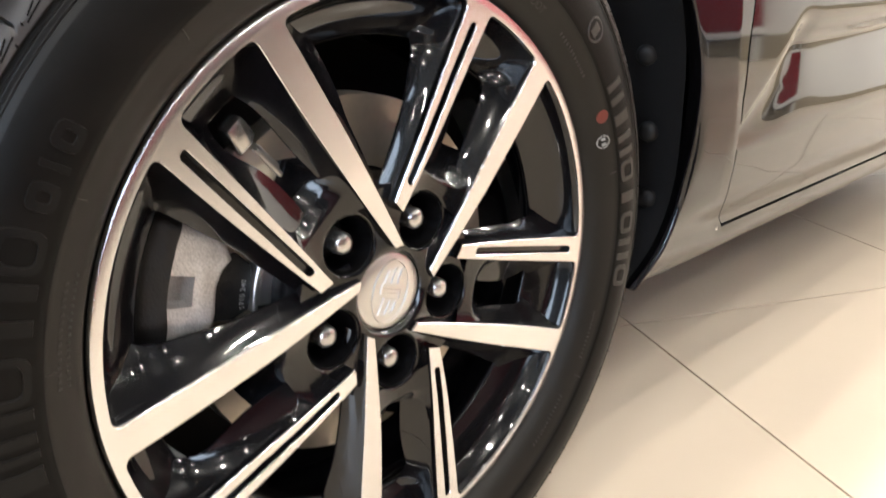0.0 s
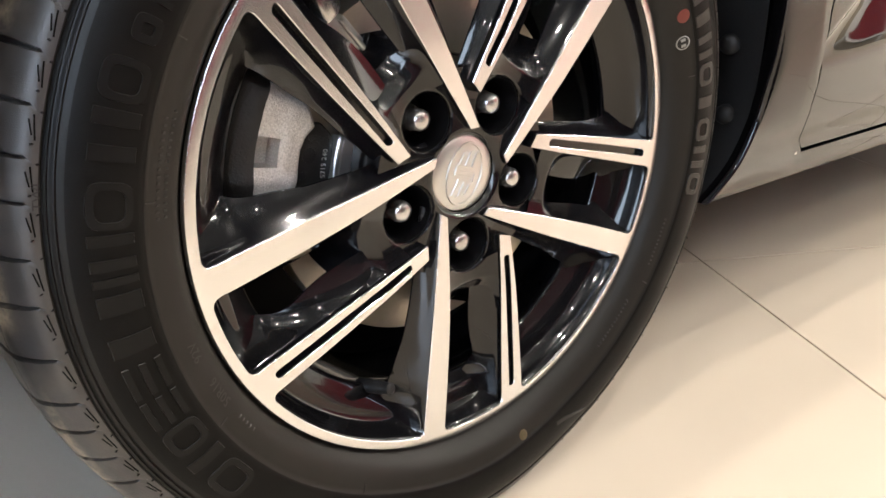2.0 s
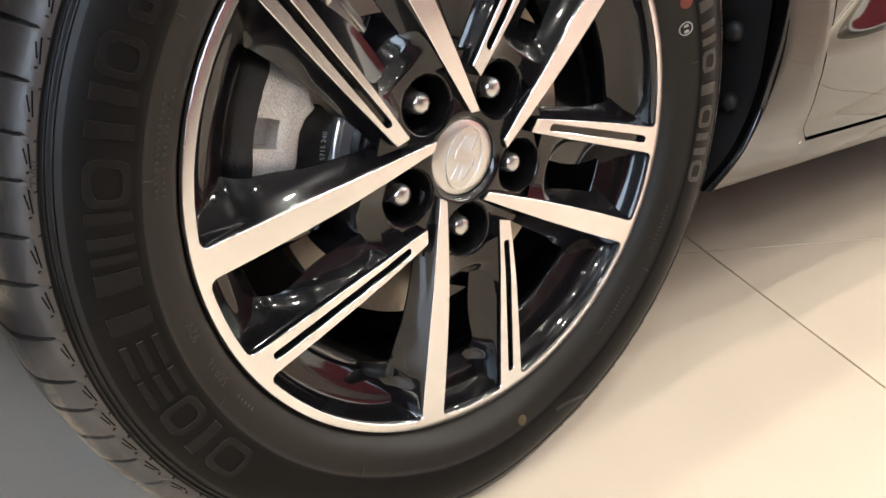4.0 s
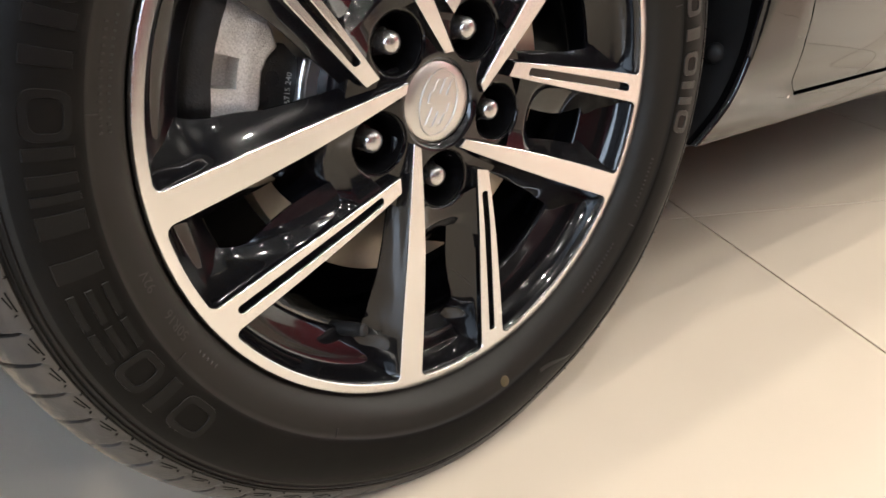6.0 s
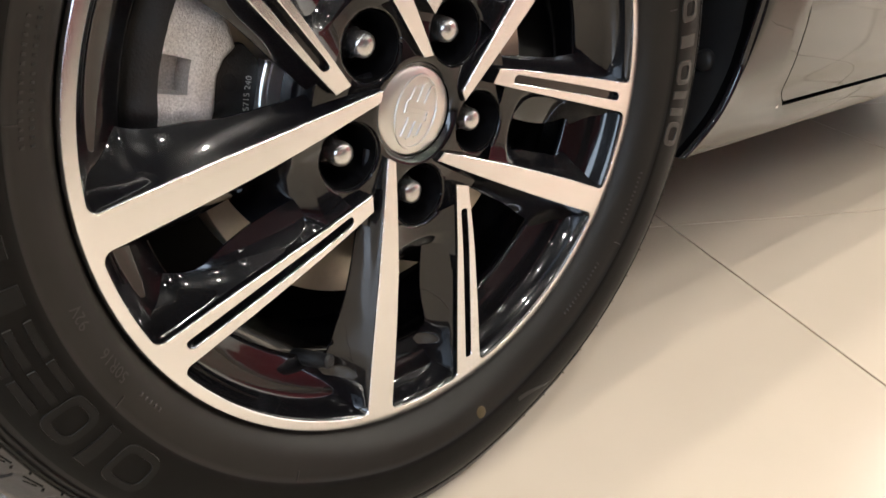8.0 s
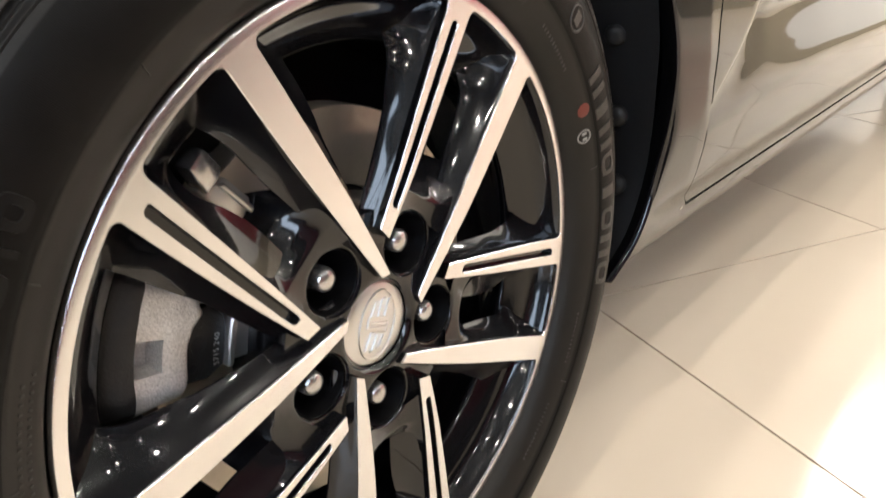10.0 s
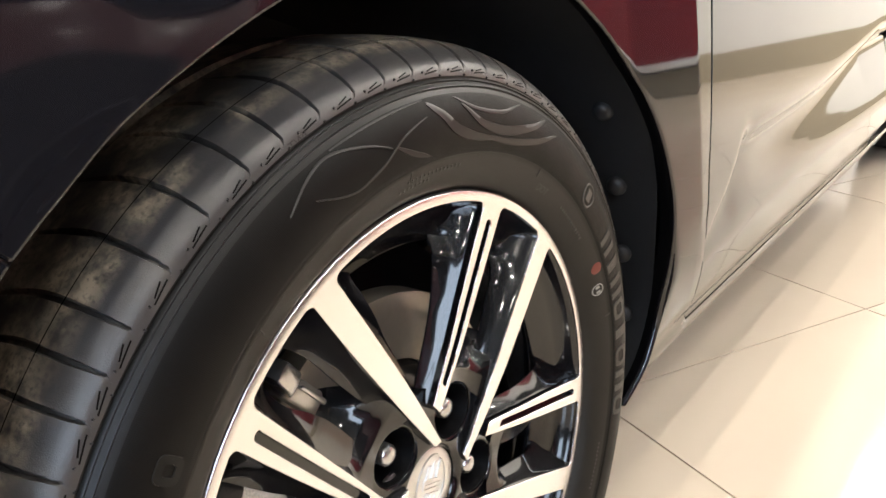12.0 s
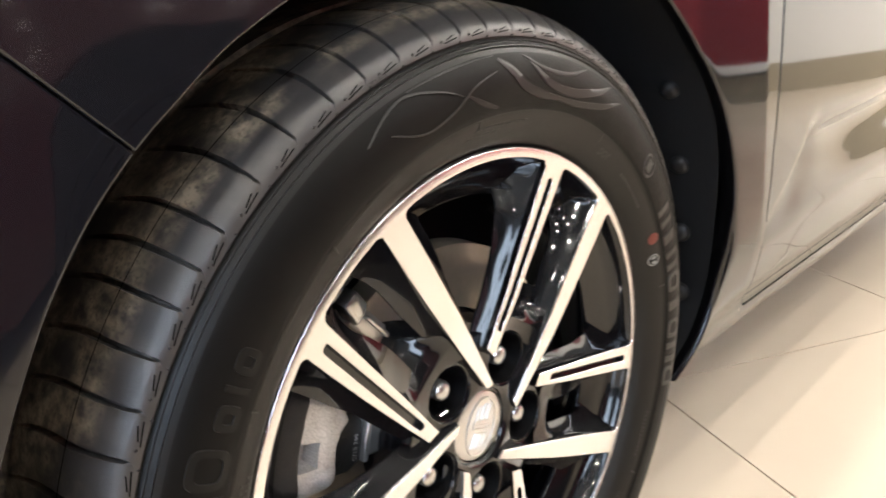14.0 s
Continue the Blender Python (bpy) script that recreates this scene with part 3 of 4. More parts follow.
def spoke_body(A, B, k, flanks, top, nut_side):
    """The black casting under a machined face: slightly hollow flanks that spread into a foot at the barrel."""
    V, n = [], len(A)
    for a, b in zip(A, B):
        pa, pb = spoke_flat(a, k), spoke_flat(b, k)
        across = (pb - pa).normalized()
        mid_r = (a[0] + b[0]) / 2
        y = face_y(mid_r)
        deep = smooth_interp(mid_r, FLANK_R, FLANK_DEEP)
        clear = min(1.0, max(0.0, (mid_r - 0.078) / 0.022))
        row = []
        for which, edge, out, (table, spread) in (("a", pa, -across, flanks[0]), ("b", pb, across, flanks[1])):
            reach = smooth_interp(mid_r, FLANK_R, table) * (clear if which == nut_side else 1.0) + 0.0004
            foot = spread * math.exp(-max(0.0, 0.1850 - mid_r) / 0.0085)
            side = [(edge - out * 0.0009, y + top), (edge - out * 0.0002, y + top + 0.0008)]
            for j in range(1, FLANK + 1):
                q = j / FLANK
                side.append((edge + out * (reach * (0.80 * q + 0.20 * q * q) + foot * q ** 1.9), y + top + 0.0008 + (deep - top - 0.0008) * (0.80 * q + 0.20 * math.sin(q * math.pi / 2))))
            side += [(edge + out * (reach + foot + 0.0002), y + deep + 0.0014), (edge + out * (reach + foot - 0.0014), y + deep + 0.0026), (edge + out * (reach + foot - 0.0050), y + deep + 0.0045)]
            row.append(side)
        for w, h in row[0][::-1] + row[1]:
            V.append((w.x, h, AXLE + w.y))
    m = len(V) // n
    F = [tuple(f) for f in grid_faces(n, m)]
    F += [(i * m + m - 1, i * m, (i + 1) * m, (i + 1) * m + m - 1) for i in range(n - 1)]
    F += [tuple(range(m)), tuple(range(m * (n - 1), m * n))]
    return V, F


WA, WB = edge_points(WIDE_CW, WIDE_CCW)
SA, SB = edge_points(SLOT_CW, SLOT_CCW)
for k in range(5):
    part("spoke", *spoke_body(WA, WB, k, WIDE_FLANKS, 0.0012, "b"), GLOSS, wheel)
    part("spoke_face", *strip(WA, WB, k, 0.0, 0.0014), MACHINED, wheel, "machined silver spoke face")
    part("slotted_spoke", *spoke_body(SA, SB, k, SLOT_FLANKS, 0.0052, "a"), GLOSS, wheel)
    part("slot_wall", *slotted(SA, SB, k, 0.0010, 0.0060), GLOSS, wheel)
    part("slotted_spoke_face", *slotted(SA, SB, k, 0.0, 0.0008), MACHINED, wheel, "machined silver spoke face with a long slot")
lip = loop_profile([(0.2104, 0.0018), (0.2106, 0.0004), (0.2110, 0.0000), (0.2168, -0.0002), (0.2178, 0.0003), (0.2184, 0.0014), (0.2188, 0.0030), (0.2150, 0.0034)])
part("rim_lip", *revolve(lip), MACHINED, wheel, "machined silver rim lip")

# hub with its five nut pockets
def well_y(d):
    """Depth of a nut well at a distance from its middle: rounded brink, steep wall, flat floor."""
    return 0.0100 + 0.0008 * min(1.0, max(0.0, (0.0222 - d) / 0.0012)) + 0.044 * min(1.0, max(0.0, (0.0212 - d) / 0.0014))


def web(k):
    """The hollow black web between a wide spoke and its slotted neighbour, outside the nut well."""
    V, nr, ns = [], 44, 28
    wr, sr = [p[0] for p in WB][::-1], [p[0] for p in SA][::-1]
    wa, sa = [p[1] for p in WB][::-1], [p[1] for p in SA][::-1]
    nut = spoke_flat((NUT_RING, NUT_ANGLE), 0)
    for i in range(nr + 1):
        r = 0.0745 + (0.122 - 0.0745) * i / nr
        a0, a1 = interp(r, wr, wa), interp(r, sr, sa)
        for j in range(ns + 1):
            t = j / ns
            bow = 1 - abs(2 * t - 1) ** 2.4
            brink = 0.0875 + 0.006 * abs(2 * t - 1) ** 2
            deep = interp(r - brink, (-0.02, 0.0, 0.003, 0.010, 0.018, 0.026, 0.035), (0.0045, 0.0048, 0.0066, 0.0120, 0.0210, 0.0350, 0.0500))
            y = face_y(r) + 0.0034 + deep * bow
            p = spoke_flat((r, a0 + (a1 - a0) * t), 0)
            d = (p - nut).length
            if d < 0.0222:
                y = max(y, well_y(d) - 0.0004)
            q = spoke_flat((r, a0 + (a1 - a0) * t), k)
            V.append((q.x, y, AXLE + q.y))
    return V, grid_faces(nr + 1, ns + 1)


for k in range(5):
    part("nut_well", *disc_stack(wheel_point(NUT_RING, NUT_ANGLE + 72 * k, 0.0455), (0, -1, 0), [(0.0214, 0.0), (0.0214, 0.0338), (0.0206, 0.0346), (0.0200, 0.0338), (0.0190, 0.004), (0.0180, 0.0025), (0.0100, 0.0020), (0.0010, 0.0020)], 48), WELL, wheel)
    part("spoke_web", *web(k), GLOSS, wheel, sharp=60)
HV = []
HUB_R, HUB_T = 120, 540
for i in range(HUB_T):
    a = 360 * i / HUB_T
    for j in range(HUB_R + 1):
        r = 0.0292 + (0.0830 - 0.0292) * j / HUB_R
        y = 0.0078 + 0.0022 * min(1.0, max(0.0, (r - 0.036) / 0.02))
        y += 0.034 * min(1.0, max(0.0, (r - 0.0790) / 0.004)) ** 1.3
        if r < 0.0345:
            y += 0.004 * (1 - (r - 0.0292) / 0.0053) ** 2
        for k in range(5):
            na = radians(NUT_ANGLE + 72 * k)
            dd = math.hypot(r * math.cos(radians(a)) - NUT_RING * math.cos(na), r * math.sin(radians(a)) - NUT_RING * math.sin(na))
            if dd < 0.0222:
                y = max(y, well_y(dd))
        HV.append(wheel_point(r, a, y))
part("hub", HV, grid_faces(HUB_T, HUB_R + 1, True), GLOSS, wheel)

part("centre_cap", *revolve([(0.0001, 0.0104), (0.010, 0.0105), (0.020, 0.0109), (0.0265, 0.0116), (0.0284, 0.0126), (0.0290, 0.0142), (0.0290, 0.022)], 96), SATIN, wheel, "satin silver centre cap with a raised oval emblem")


def emblem():
    """A raised oval with plain strokes."""
    tilt = radians(-18)
    pieces = []
    V = []
    N = 72
    for i in range(N):
        a = 2 * math.pi * i / N
        for s, h in ((0.935, 0.0003), (0.955, -0.0012), (1.0, -0.0012), (1.020, 0.0003)):
            V.append((0.0168 * s * math.cos(a), h, 0.0240 * s * math.sin(a)))
    pieces.append(("emblem_oval", (V, grid_faces(N, 4, True))))

    def stroke(x0, z0, x1, z1, w=0.0006):
        d = Vector((x1 - x0, z1 - z0)).normalized()
        p = Vector((-d.y, d.x)) * w
        c = [(x0 + p.x, z0 + p.y), (x1 + p.x, z1 + p.y), (x1 - p.x, z1 - p.y), (x0 - p.x, z0 - p.y)]
        V = [(x, 0.0003, z) for x, z in c] + [(x * 0.985, -0.0013, z * 0.992) for x, z in c]
        pieces.append(("emblem_stroke", (V, [(0, 1, 2, 3), (4, 5, 6, 7), (0, 1, 5, 4), (1, 2, 6, 5), (2, 3, 7, 6), (3, 0, 4, 7)])))
    for s in (1, -1):
        for x, z in ((-0.0075, 0.0150), (-0.0012, 0.0172), (0.0052, 0.0176)):
            stroke(s * x, s * 0.0062, s * (x + 0.0022), s * z)
            stroke(s * (x + 0.0022), s * z, s * (x + 0.0046), s * (z + 0.0010))
        stroke(s * -0.0095, s * 0.0058, s * 0.0060, s * 0.0052)
        stroke(s * -0.0095, s * 0.0016, s * 0.0085, s * 0.0016)
        stroke(s * -0.0095, s * -0.0022, s * -0.0095, s * 0.0046)
    c, s = math.cos(tilt), math.sin(tilt)
    for name, (V, F) in pieces:
        part(name, [(x * c - z * s, y + 0.01038 + 1.3 * (x * x + z * z), AXLE + x * s + z * c) for x, y, z in V], F, SATIN, wheel)


emblem()
for k in range(5):
    c = wheel_point(NUT_RING, NUT_ANGLE + 72 * k, 0.037)
    hexa = disc_stack(c, (0, -1, 0), [(0.0112, 0.0), (0.0112, 0.003), (0.0096, 0.0045), (0.0096, 0.0105), (0.0084, 0.0120)], 6, 0.3 * k)
    dome = disc_stack(c, (0, -1, 0), [(0.0082, 0.0115), (0.0081, 0.0195), (0.0074, 0.0214), (0.0058, 0.0229), (0.0033, 0.0237), (0.0010, 0.0239)], 24)
    nut = part("wheel_nut", *hexa, NUT_STEEL, wheel, "chrome wheel nut")
    part("nut_dome", *dome, NUT_STEEL, wheel, "silver domed nut top")
valve_at = wheel_point(0.176, 245, 0.022)
part("valve", *disc_stack(valve_at, (0.25, -1, 0.25), [(0.0055, -0.02), (0.0055, 0.004), (0.0048, 0.005), (0.0048, 0.013), (0.003, 0.0145)], 16), PLASTIC, wheel)

# ---- tyre ----
half_profile = [(0.2150, 0.0090), (0.2192, 0.0050), (0.2205, 0.0020), (0.2235, -0.0035), (0.2290, -0.0085), (0.2350, -0.0118), (0.2420, -0.0142), (0.2452, -0.0150), (0.2458, -0.0160), (0.2500, -0.0168),
                (0.2560, -0.0174), (0.2620, -0.0174), (0.2680, -0.0166), (0.2740, -0.0150), (0.2790, -0.0130), (0.2835, -0.0104), (0.2868, -0.0080), (0.2878, -0.0088), (0.2887, -0.0082), (0.2893, -0.0066), (0.2903, -0.0060), (0.2911, -0.0066), (0.2921, -0.0056), (0.2927, -0.0040)]


SHOULDER_R = (0.2927, 0.2955, 0.2980, 0.3010, 0.3040, 0.3070, 0.3100, 0.3125, 0.3150, 0.3165, 0.3178, 0.3188, 0.3194, 0.3195)
SHOULDER_Y = (-0.0044, -0.0038, -0.0030, -0.0012, 0.0016, 0.0053, 0.0098, 0.0140, 0.0195, 0.0260, 0.0360, 0.0500, 0.0720, 0.1177)
SHOULDER_V = [0.0]
for i in range(1, len(SHOULDER_R)):
    SHOULDER_V.append(SHOULDER_V[-1] + math.hypot(SHOULDER_R[i] - SHOULDER_R[i - 1], SHOULDER_Y[i] - SHOULDER_Y[i - 1]))


def shoulder(v):
    """The rounded shoulder and the crown, v metres from the ridges towards the middle."""
    return smooth_interp(v, SHOULDER_V, SHOULDER_R), smooth_interp(v, SHOULDER_V, SHOULDER_Y)


KNEES = [91.0, 96.0, 101.0, 106.5, 112.0, 117.0, 123.0, 129.0, 135.0, 139.2, 143.3, 148.3, 153.2, 158.0, 163.0, 168.0, 172.5, 178.2, 183.3, 189.5, 195.2, 199.3, 203.8, 208.3]
NEAR_KNEES = len(KNEES)                 # those that are cut most finely
KNEES += [208.3 + 242.7 * i / 48 for i in range(1, 48)]
vs = [0.0006 * j for j in range(1, 34)] + [0.0208 + 0.0012 * j for j in range(17)] + [0.0408, 0.0412, 0.0416, 0.0420, 0.0424, 0.0428, 0.0432] + [0.0444 + 0.0476 * j / 34 for j in range(35)] + [0.0945, 0.0962, 0.0975, 0.1025, 0.1038, 0.106, 0.110]
NV = len(vs)
tread_from = len(half_profile)
rows_n = tread_from + NV + 7
TV = []


def segment_distance(px, py, ax, ay, bx, by):
    dx, dy = bx - ax, by - ay
    t = max(0, min(1, ((px - ax) * dx + (py - ay) * dy) / (dx * dx + dy * dy)))
    return math.hypot(px - ax - t * dx, py - ay - t * dy), t


HOOK = ((0.0020, 0.0046, -0.0002, 0.0056), (-0.0002, 0.0056, -0.0022, 0.0085))
HAIRLINES = ((0.0150, 0.0034, 0.0020, 0.0048), (0.0125, 0.0050, 0.0046, 0.0070))


def tread_cut(u, v):
    """Depth of the groove at u metres round the tyre from its knee and v metres in from the ridges."""
    depth = 0.0
    if v < 0.011:                                            # thin hooked end with a second hairline beside it
        for line in HOOK:
            d, t = segment_distance(u, v, *line)
            depth = max(depth, 0.0014 * max(0.0, min(1.0, (0.0011 - d) / 0.0004)))
    if 0.0075 < v < 0.0915:
        bend = -0.0022 + 0.0032 * max(0.0, (v - 0.045) / 0.030) ** 2
        wide = 0.0006 + 0.0010 * math.sin(math.pi * min(1, (v - 0.0065) / 0.085))
        depth = max(depth, 0.0048 * min(1, (v - 0.0050) / 0.010, (0.0935 - v) / 0.02) * max(0.0, min(1.0, (wide + 0.0003 - abs(u - bend)) / 0.0005)))
    return max(depth, 0.007 * max(0.0, min(1.0, (0.0045 - abs(v - 0.100)) / 0.0012)))


SHOULDER = [shoulder(v) for v in vs]
ANGLES, CUTS = [], []
for k, knee in enumerate(KNEES):
    after = KNEES[k + 1] if k + 1 < len(KNEES) else KNEES[0] + 360
    steps = 84 if k < NEAR_KNEES else 20
    for i in range(steps):
        turn = -1.4 + (after - knee) * i / steps
        ANGLES.append(knee + turn)
        CUTS.append([(r - tread_cut(radians(turn) * 0.303, v), y) for (r, y), v in zip(SHOULDER, vs)])
TREAD_N = len(ANGLES)
for i in range(TREAD_N):
    a = ANGLES[i] % 360
    ring = half_profile + CUTS[i]
    ring += [(0.3185, 0.132), (0.3140, 0.158), (0.3020, 0.182), (0.2850, 0.193), (0.2600, 0.197), (0.2350, 0.190), (0.2150, 0.174)]
    for r, y in ring:
        x, yy, z = wheel_point(r, a, y)
        if a > 180:                                  # the loaded foot: flat on the floor, sidewalls bulged
            sag = max(0.0, 0.02 - z)
            z = max(z, 0.0004)
            if r > 0.225:
                press = max(0.0, -math.sin(radians(a)) - 0.90) * 10
                yy += (-0.004 if yy < 0.09 else 0.004) * press ** 2 * (1 if r < 0.310 else 0.3)
        TV.append((x, yy, z))
tyre = part("tyre", TV, grid_faces(TREAD_N, rows_n, True), [RUBBER, DUSTY, RIBBED, BEAD_RUBBER], wheel, "black rubber tyre with dusty tread blocks", sharp=50)
kinds = []
for i in range(TREAD_N):
    a = ANGLES[i] % 360
    for j in range(rows_n - 1):
        kinds.append(1 if tread_from < j < tread_from + NV + 2 else 2 if 8 <= j < 15 else 3 if j < 7 else 0)
tyre.data.polygons.foreach_set("material_index", kinds)


def sidewall_y(r):
    return interp(r, [p[0] for p in half_profile[3:]], [p[1] for p in half_profile[3:]])


def raised(r0, r1, a0, a1, h=0.0007, n=5, m=3, slant=0.0):
    V = []
    da, dr = (a1 - a0) * 0.06, (r1 - r0) * 0.06
    rs = [r0, r0 + dr * 0.4] + [r0 + (r1 - r0) * j / m for j in range(1, m)] + [r1 - dr * 0.4, r1]
    angs = [a0, a0 + da * 0.4] + [a0 + (a1 - a0) * i / n for i in range(1, n)] + [a1 - da * 0.4, a1]
    for i, a in enumerate(angs):
        for j, r in enumerate(rs):
            edge = i in (0, len(angs) - 1) or j in (0, len(rs) - 1)
            V.append(wheel_point(r, a + slant * (j / (len(rs) - 1)), sidewall_y(r) + (0.0004 if edge else -h)))
    return V, grid_faces(len(angs), len(rs))


# large maker's lettering becomes plain raised bars of its size
BARS = ((219.0, 212.8), (212.0, 208.4), (207.8, 202.8), (202.2, 197.6), (197.0, 192.2), (190.6, 182.6), (182.0, 180.0), (179.6, 175.3), (174.8, 169.2), (167.0, 161.2), (160.4, 155.5), (153.6, 150.4), (149.4, 147.9), (146.9, 143.7))
def frame_mark(r0, r1, a0, a1, stroke=0.0042, h=0.0009):
    """A raised rounded frame between two radii and angles."""
    V, n = [], 40
    rm, am = (r0 + r1) / 2, (a0 + a1) / 2
    hr, ha = (r1 - r0) / 2, radians(abs(a1 - a0)) * rm / 2
    for i in range(n):
        t = 2 * math.pi * i / n
        cx, cz = math.cos(t), math.sin(t)
        ex, ez = math.copysign(abs(cx) ** 0.55, cx), math.copysign(abs(cz) ** 0.55, cz)
        for inset, lift in ((0.0, -0.0004), (0.0003, h), (min(stroke, ha * 0.8), h), (min(stroke, ha * 0.8) + 0.0003, -0.0004)):
            rr, aa = rm + (hr - inset) * ez, am + math.degrees(max(0.0003, ha - inset) * ex / rm)
            V.append(wheel_point(rr, aa, sidewall_y(rr) - lift))
    return V, grid_faces(n, 4, True)


def raised_part(name, piece, mat):
    """A raised mark, its steep edges coloured paler for light the rib ends catch."""
    ob = part(name, *piece, [mat, EDGE_RUBBER], wheel, sharp=24)
    for f in ob.data.polygons:
        if abs(f.normal.y) < 0.72:
            f.material_index = 1
    return ob


def letter_shape(kind, r0, r1, a0, a1, mat, h):
    """A frame, one bar, two upright bars or two level bars, each of the lettering's size."""
    w = a1 - a0
    if kind == "frame":
        raised_part("raised_frame", frame_mark(r0, r1, a0, a1, 0.0042, h), mat)
    elif kind == "one":
        raised_part("raised_bar", raised(r0, r1, a0 + w * 0.25, a1 - w * 0.25, h), mat)
    elif kind == "two":
        raised_part("raised_bar", raised(r0, r1, a0, a0 + w * 0.32, h), mat)
        raised_part("raised_bar", raised(r0, r1, a1 - w * 0.32, a1, h), mat)
    else:
        for k in (0, 1, 2):
            m = r0 + (r1 - r0) * (0.12 + 0.38 * k)
            raised_part("raised_bar", raised(m - 0.0020, m + 0.0020, a0, a1, h), mat)


KINDS = ("frame", "one", "frame", "level", "level", "two", "one", "two", "frame", "two", "frame", "frame", "one", "frame")
for n, (a0, a1) in enumerate(BARS):
    small = n > 10
    low, high = (0.2530, 0.2680) if small else (0.2515, 0.2755)
    letter_shape(KINDS[n], low, high, a1, a0, LETTER, 0.0008)
for i, kind in enumerate(("two", "one", "two", "frame", "one", "frame", "two", "frame")):
    a = 30.5 - i * 5.6
    letter_shape(kind, 0.2490, 0.2680, a - 4.5, a, PALE_RUBBER, 0.0008)


def sweep(path, width, h=0.0008, n=48):
    """A raised curved stroke along a smooth path of (radius, angle), thin at both ends."""
    ts = [i / (len(path) - 1) for i in range(len(path))]
    V = []
    centre = [(smooth_interp(i / n, ts, [p[0] for p in path]), smooth_interp(i / n, ts, [p[1] for p in path])) for i in range(n + 1)]
    for i, p in enumerate(centre):
        here = spoke_flat(p, 0)
        d = (spoke_flat(centre[min(n, i + 1)], 0) - spoke_flat(centre[max(0, i - 1)], 0)).normalized()
        side = Vector((-d.y, d.x))
        w = width * (0.12 + 0.88 * math.sin(math.pi * min(1.0, i / n + 0.02)) ** 0.7)
        for o, lift in ((-w - 0.0004, -0.0005), (-w, h), (0.0, h), (w, h), (w + 0.0004, -0.0005)):
            q = here + side * o
            rr = min(0.2860, max(0.2466, q.length))
            q = q.normalized() * rr
            V.append((q.x, sidewall_y(rr) - lift, AXLE + q.y))
    return V, grid_faces(n + 1, 5)


for path, width, h in ((((0.2718, 116.9), (0.2794, 112.1), (0.2807, 108.1), (0.2726, 102.7), (0.2650, 99.4)), 0.0005, 0.0007),
                       (((0.2683, 113.2), (0.2590, 109.6), (0.2553, 106.4), (0.2580, 102.0), (0.2630, 99.2), (0.2680, 96.6), (0.2735, 91.8)), 0.0005, 0.0007),
                       (((0.2825, 108.0), (0.2822, 101.0), (0.2828, 91.5)), 0.0004, 0.0005),
                       (((0.2640, 98.6), (0.2560, 95.6), (0.2500, 92.0)), 0.0016, 0.0004),
                       (((0.2806, 91.0), (0.2720, 88.4), (0.2620, 85.8), (0.2560, 81.5), (0.2545, 76.0)), 0.0034, 0.0005),
                       (((0.2815, 85.4), (0.2735, 80.5), (0.2730, 74.5), (0.2815, 69.0)), 0.0012, 0.0005),
                       (((0.2770, 84.0), (0.2640, 79.5), (0.2610, 73.0), (0.2690, 66.0), (0.2800, 61.5)), 0.0030, 0.0005),
                       (((0.2560, 80.0), (0.2540, 72.0), (0.2610, 64.0), (0.2740, 58.0)), 0.0022, 0.0004),
                       (((0.2713, -62.0), (0.2560, -70.0), (0.2620, -83.0), (0.2745, -89.0)), 0.0024, 0.0006),
                       (((0.2830, -88.0), (0.2700, -92.0), (0.2560, -96.0), (0.2490, -100.0)), 0.0030, 0.0006)):
    part("raised_stroke", *sweep(path, width, h), EDGE_RUBBER if width < 0.0006 else SMOOTH_RUBBER, wheel, sharp=60)


def letters(text, size):
    """The outline of a short text as flat faces, its middle at the origin."""
    data = bpy.data.curves.new("writing", "FONT")
    data.body, data.size, data.resolution_u = text, size, 3
    data.align_x, data.align_y = "CENTER", "CENTER"
    ob = bpy.data.objects.new("writing", data)
    me = ob.to_mesh()
    V, F = [tuple(v.co) for v in me.vertices], [tuple(p.vertices) for p in me.polygons]
    ob.to_mesh_clear()
    bpy.data.objects.remove(ob)
    bpy.data.curves.remove(data)
    return V, F


for a in (110.2, 171.3):                                  # the wear mark beside the ridges
    V, F = letters("TWI", 0.0075)
    pts = []
    for x, y, z in V:
        r, yy = shoulder(0.0012 + 0.9 * y)
        pts.append(wheel_point(r + 0.0003, a - math.degrees(x / 0.296), yy - 0.0004))
    part("wear_mark", pts, F, RUBBER_MARK, wheel, smooth=False)
for text, r, a, size in (("50R16", 0.2322, 204.0, 0.0085), ("92V", 0.2330, 195.6, 0.0085), ("DOT", 0.2335, 56.4, 0.0075)):        # size and type marks moulded near the bead
    V, F = letters(text, size)
    part("moulded_writing", [wheel_point(r + y, a - math.degrees(x / r), sidewall_y(r + y) - 0.0006) for x, y, z in V], F, EDGE_RUBBER, wheel, smooth=False)
# short lines of small writing near the bead, too small to read
SMALL = [raised(r, r + 0.0021, a, a + 0.32, 0.0004, 1, 1) for r, a0, n in ((0.2312, 160, 16), (0.2362, 161, 15), (0.2335, 91.5, 8), (0.2375, 84, 14), (0.2330, 36, 13), (0.2312, 210, 5), (0.2330, -52, 14), (0.2362, -30, 12)) for a in [a0 + 0.95 * i for i in range(n)]]
tagged(part("small_writing", *join(*SMALL), RUBBER_MARK, wheel, sharp=60), kind="stuff")
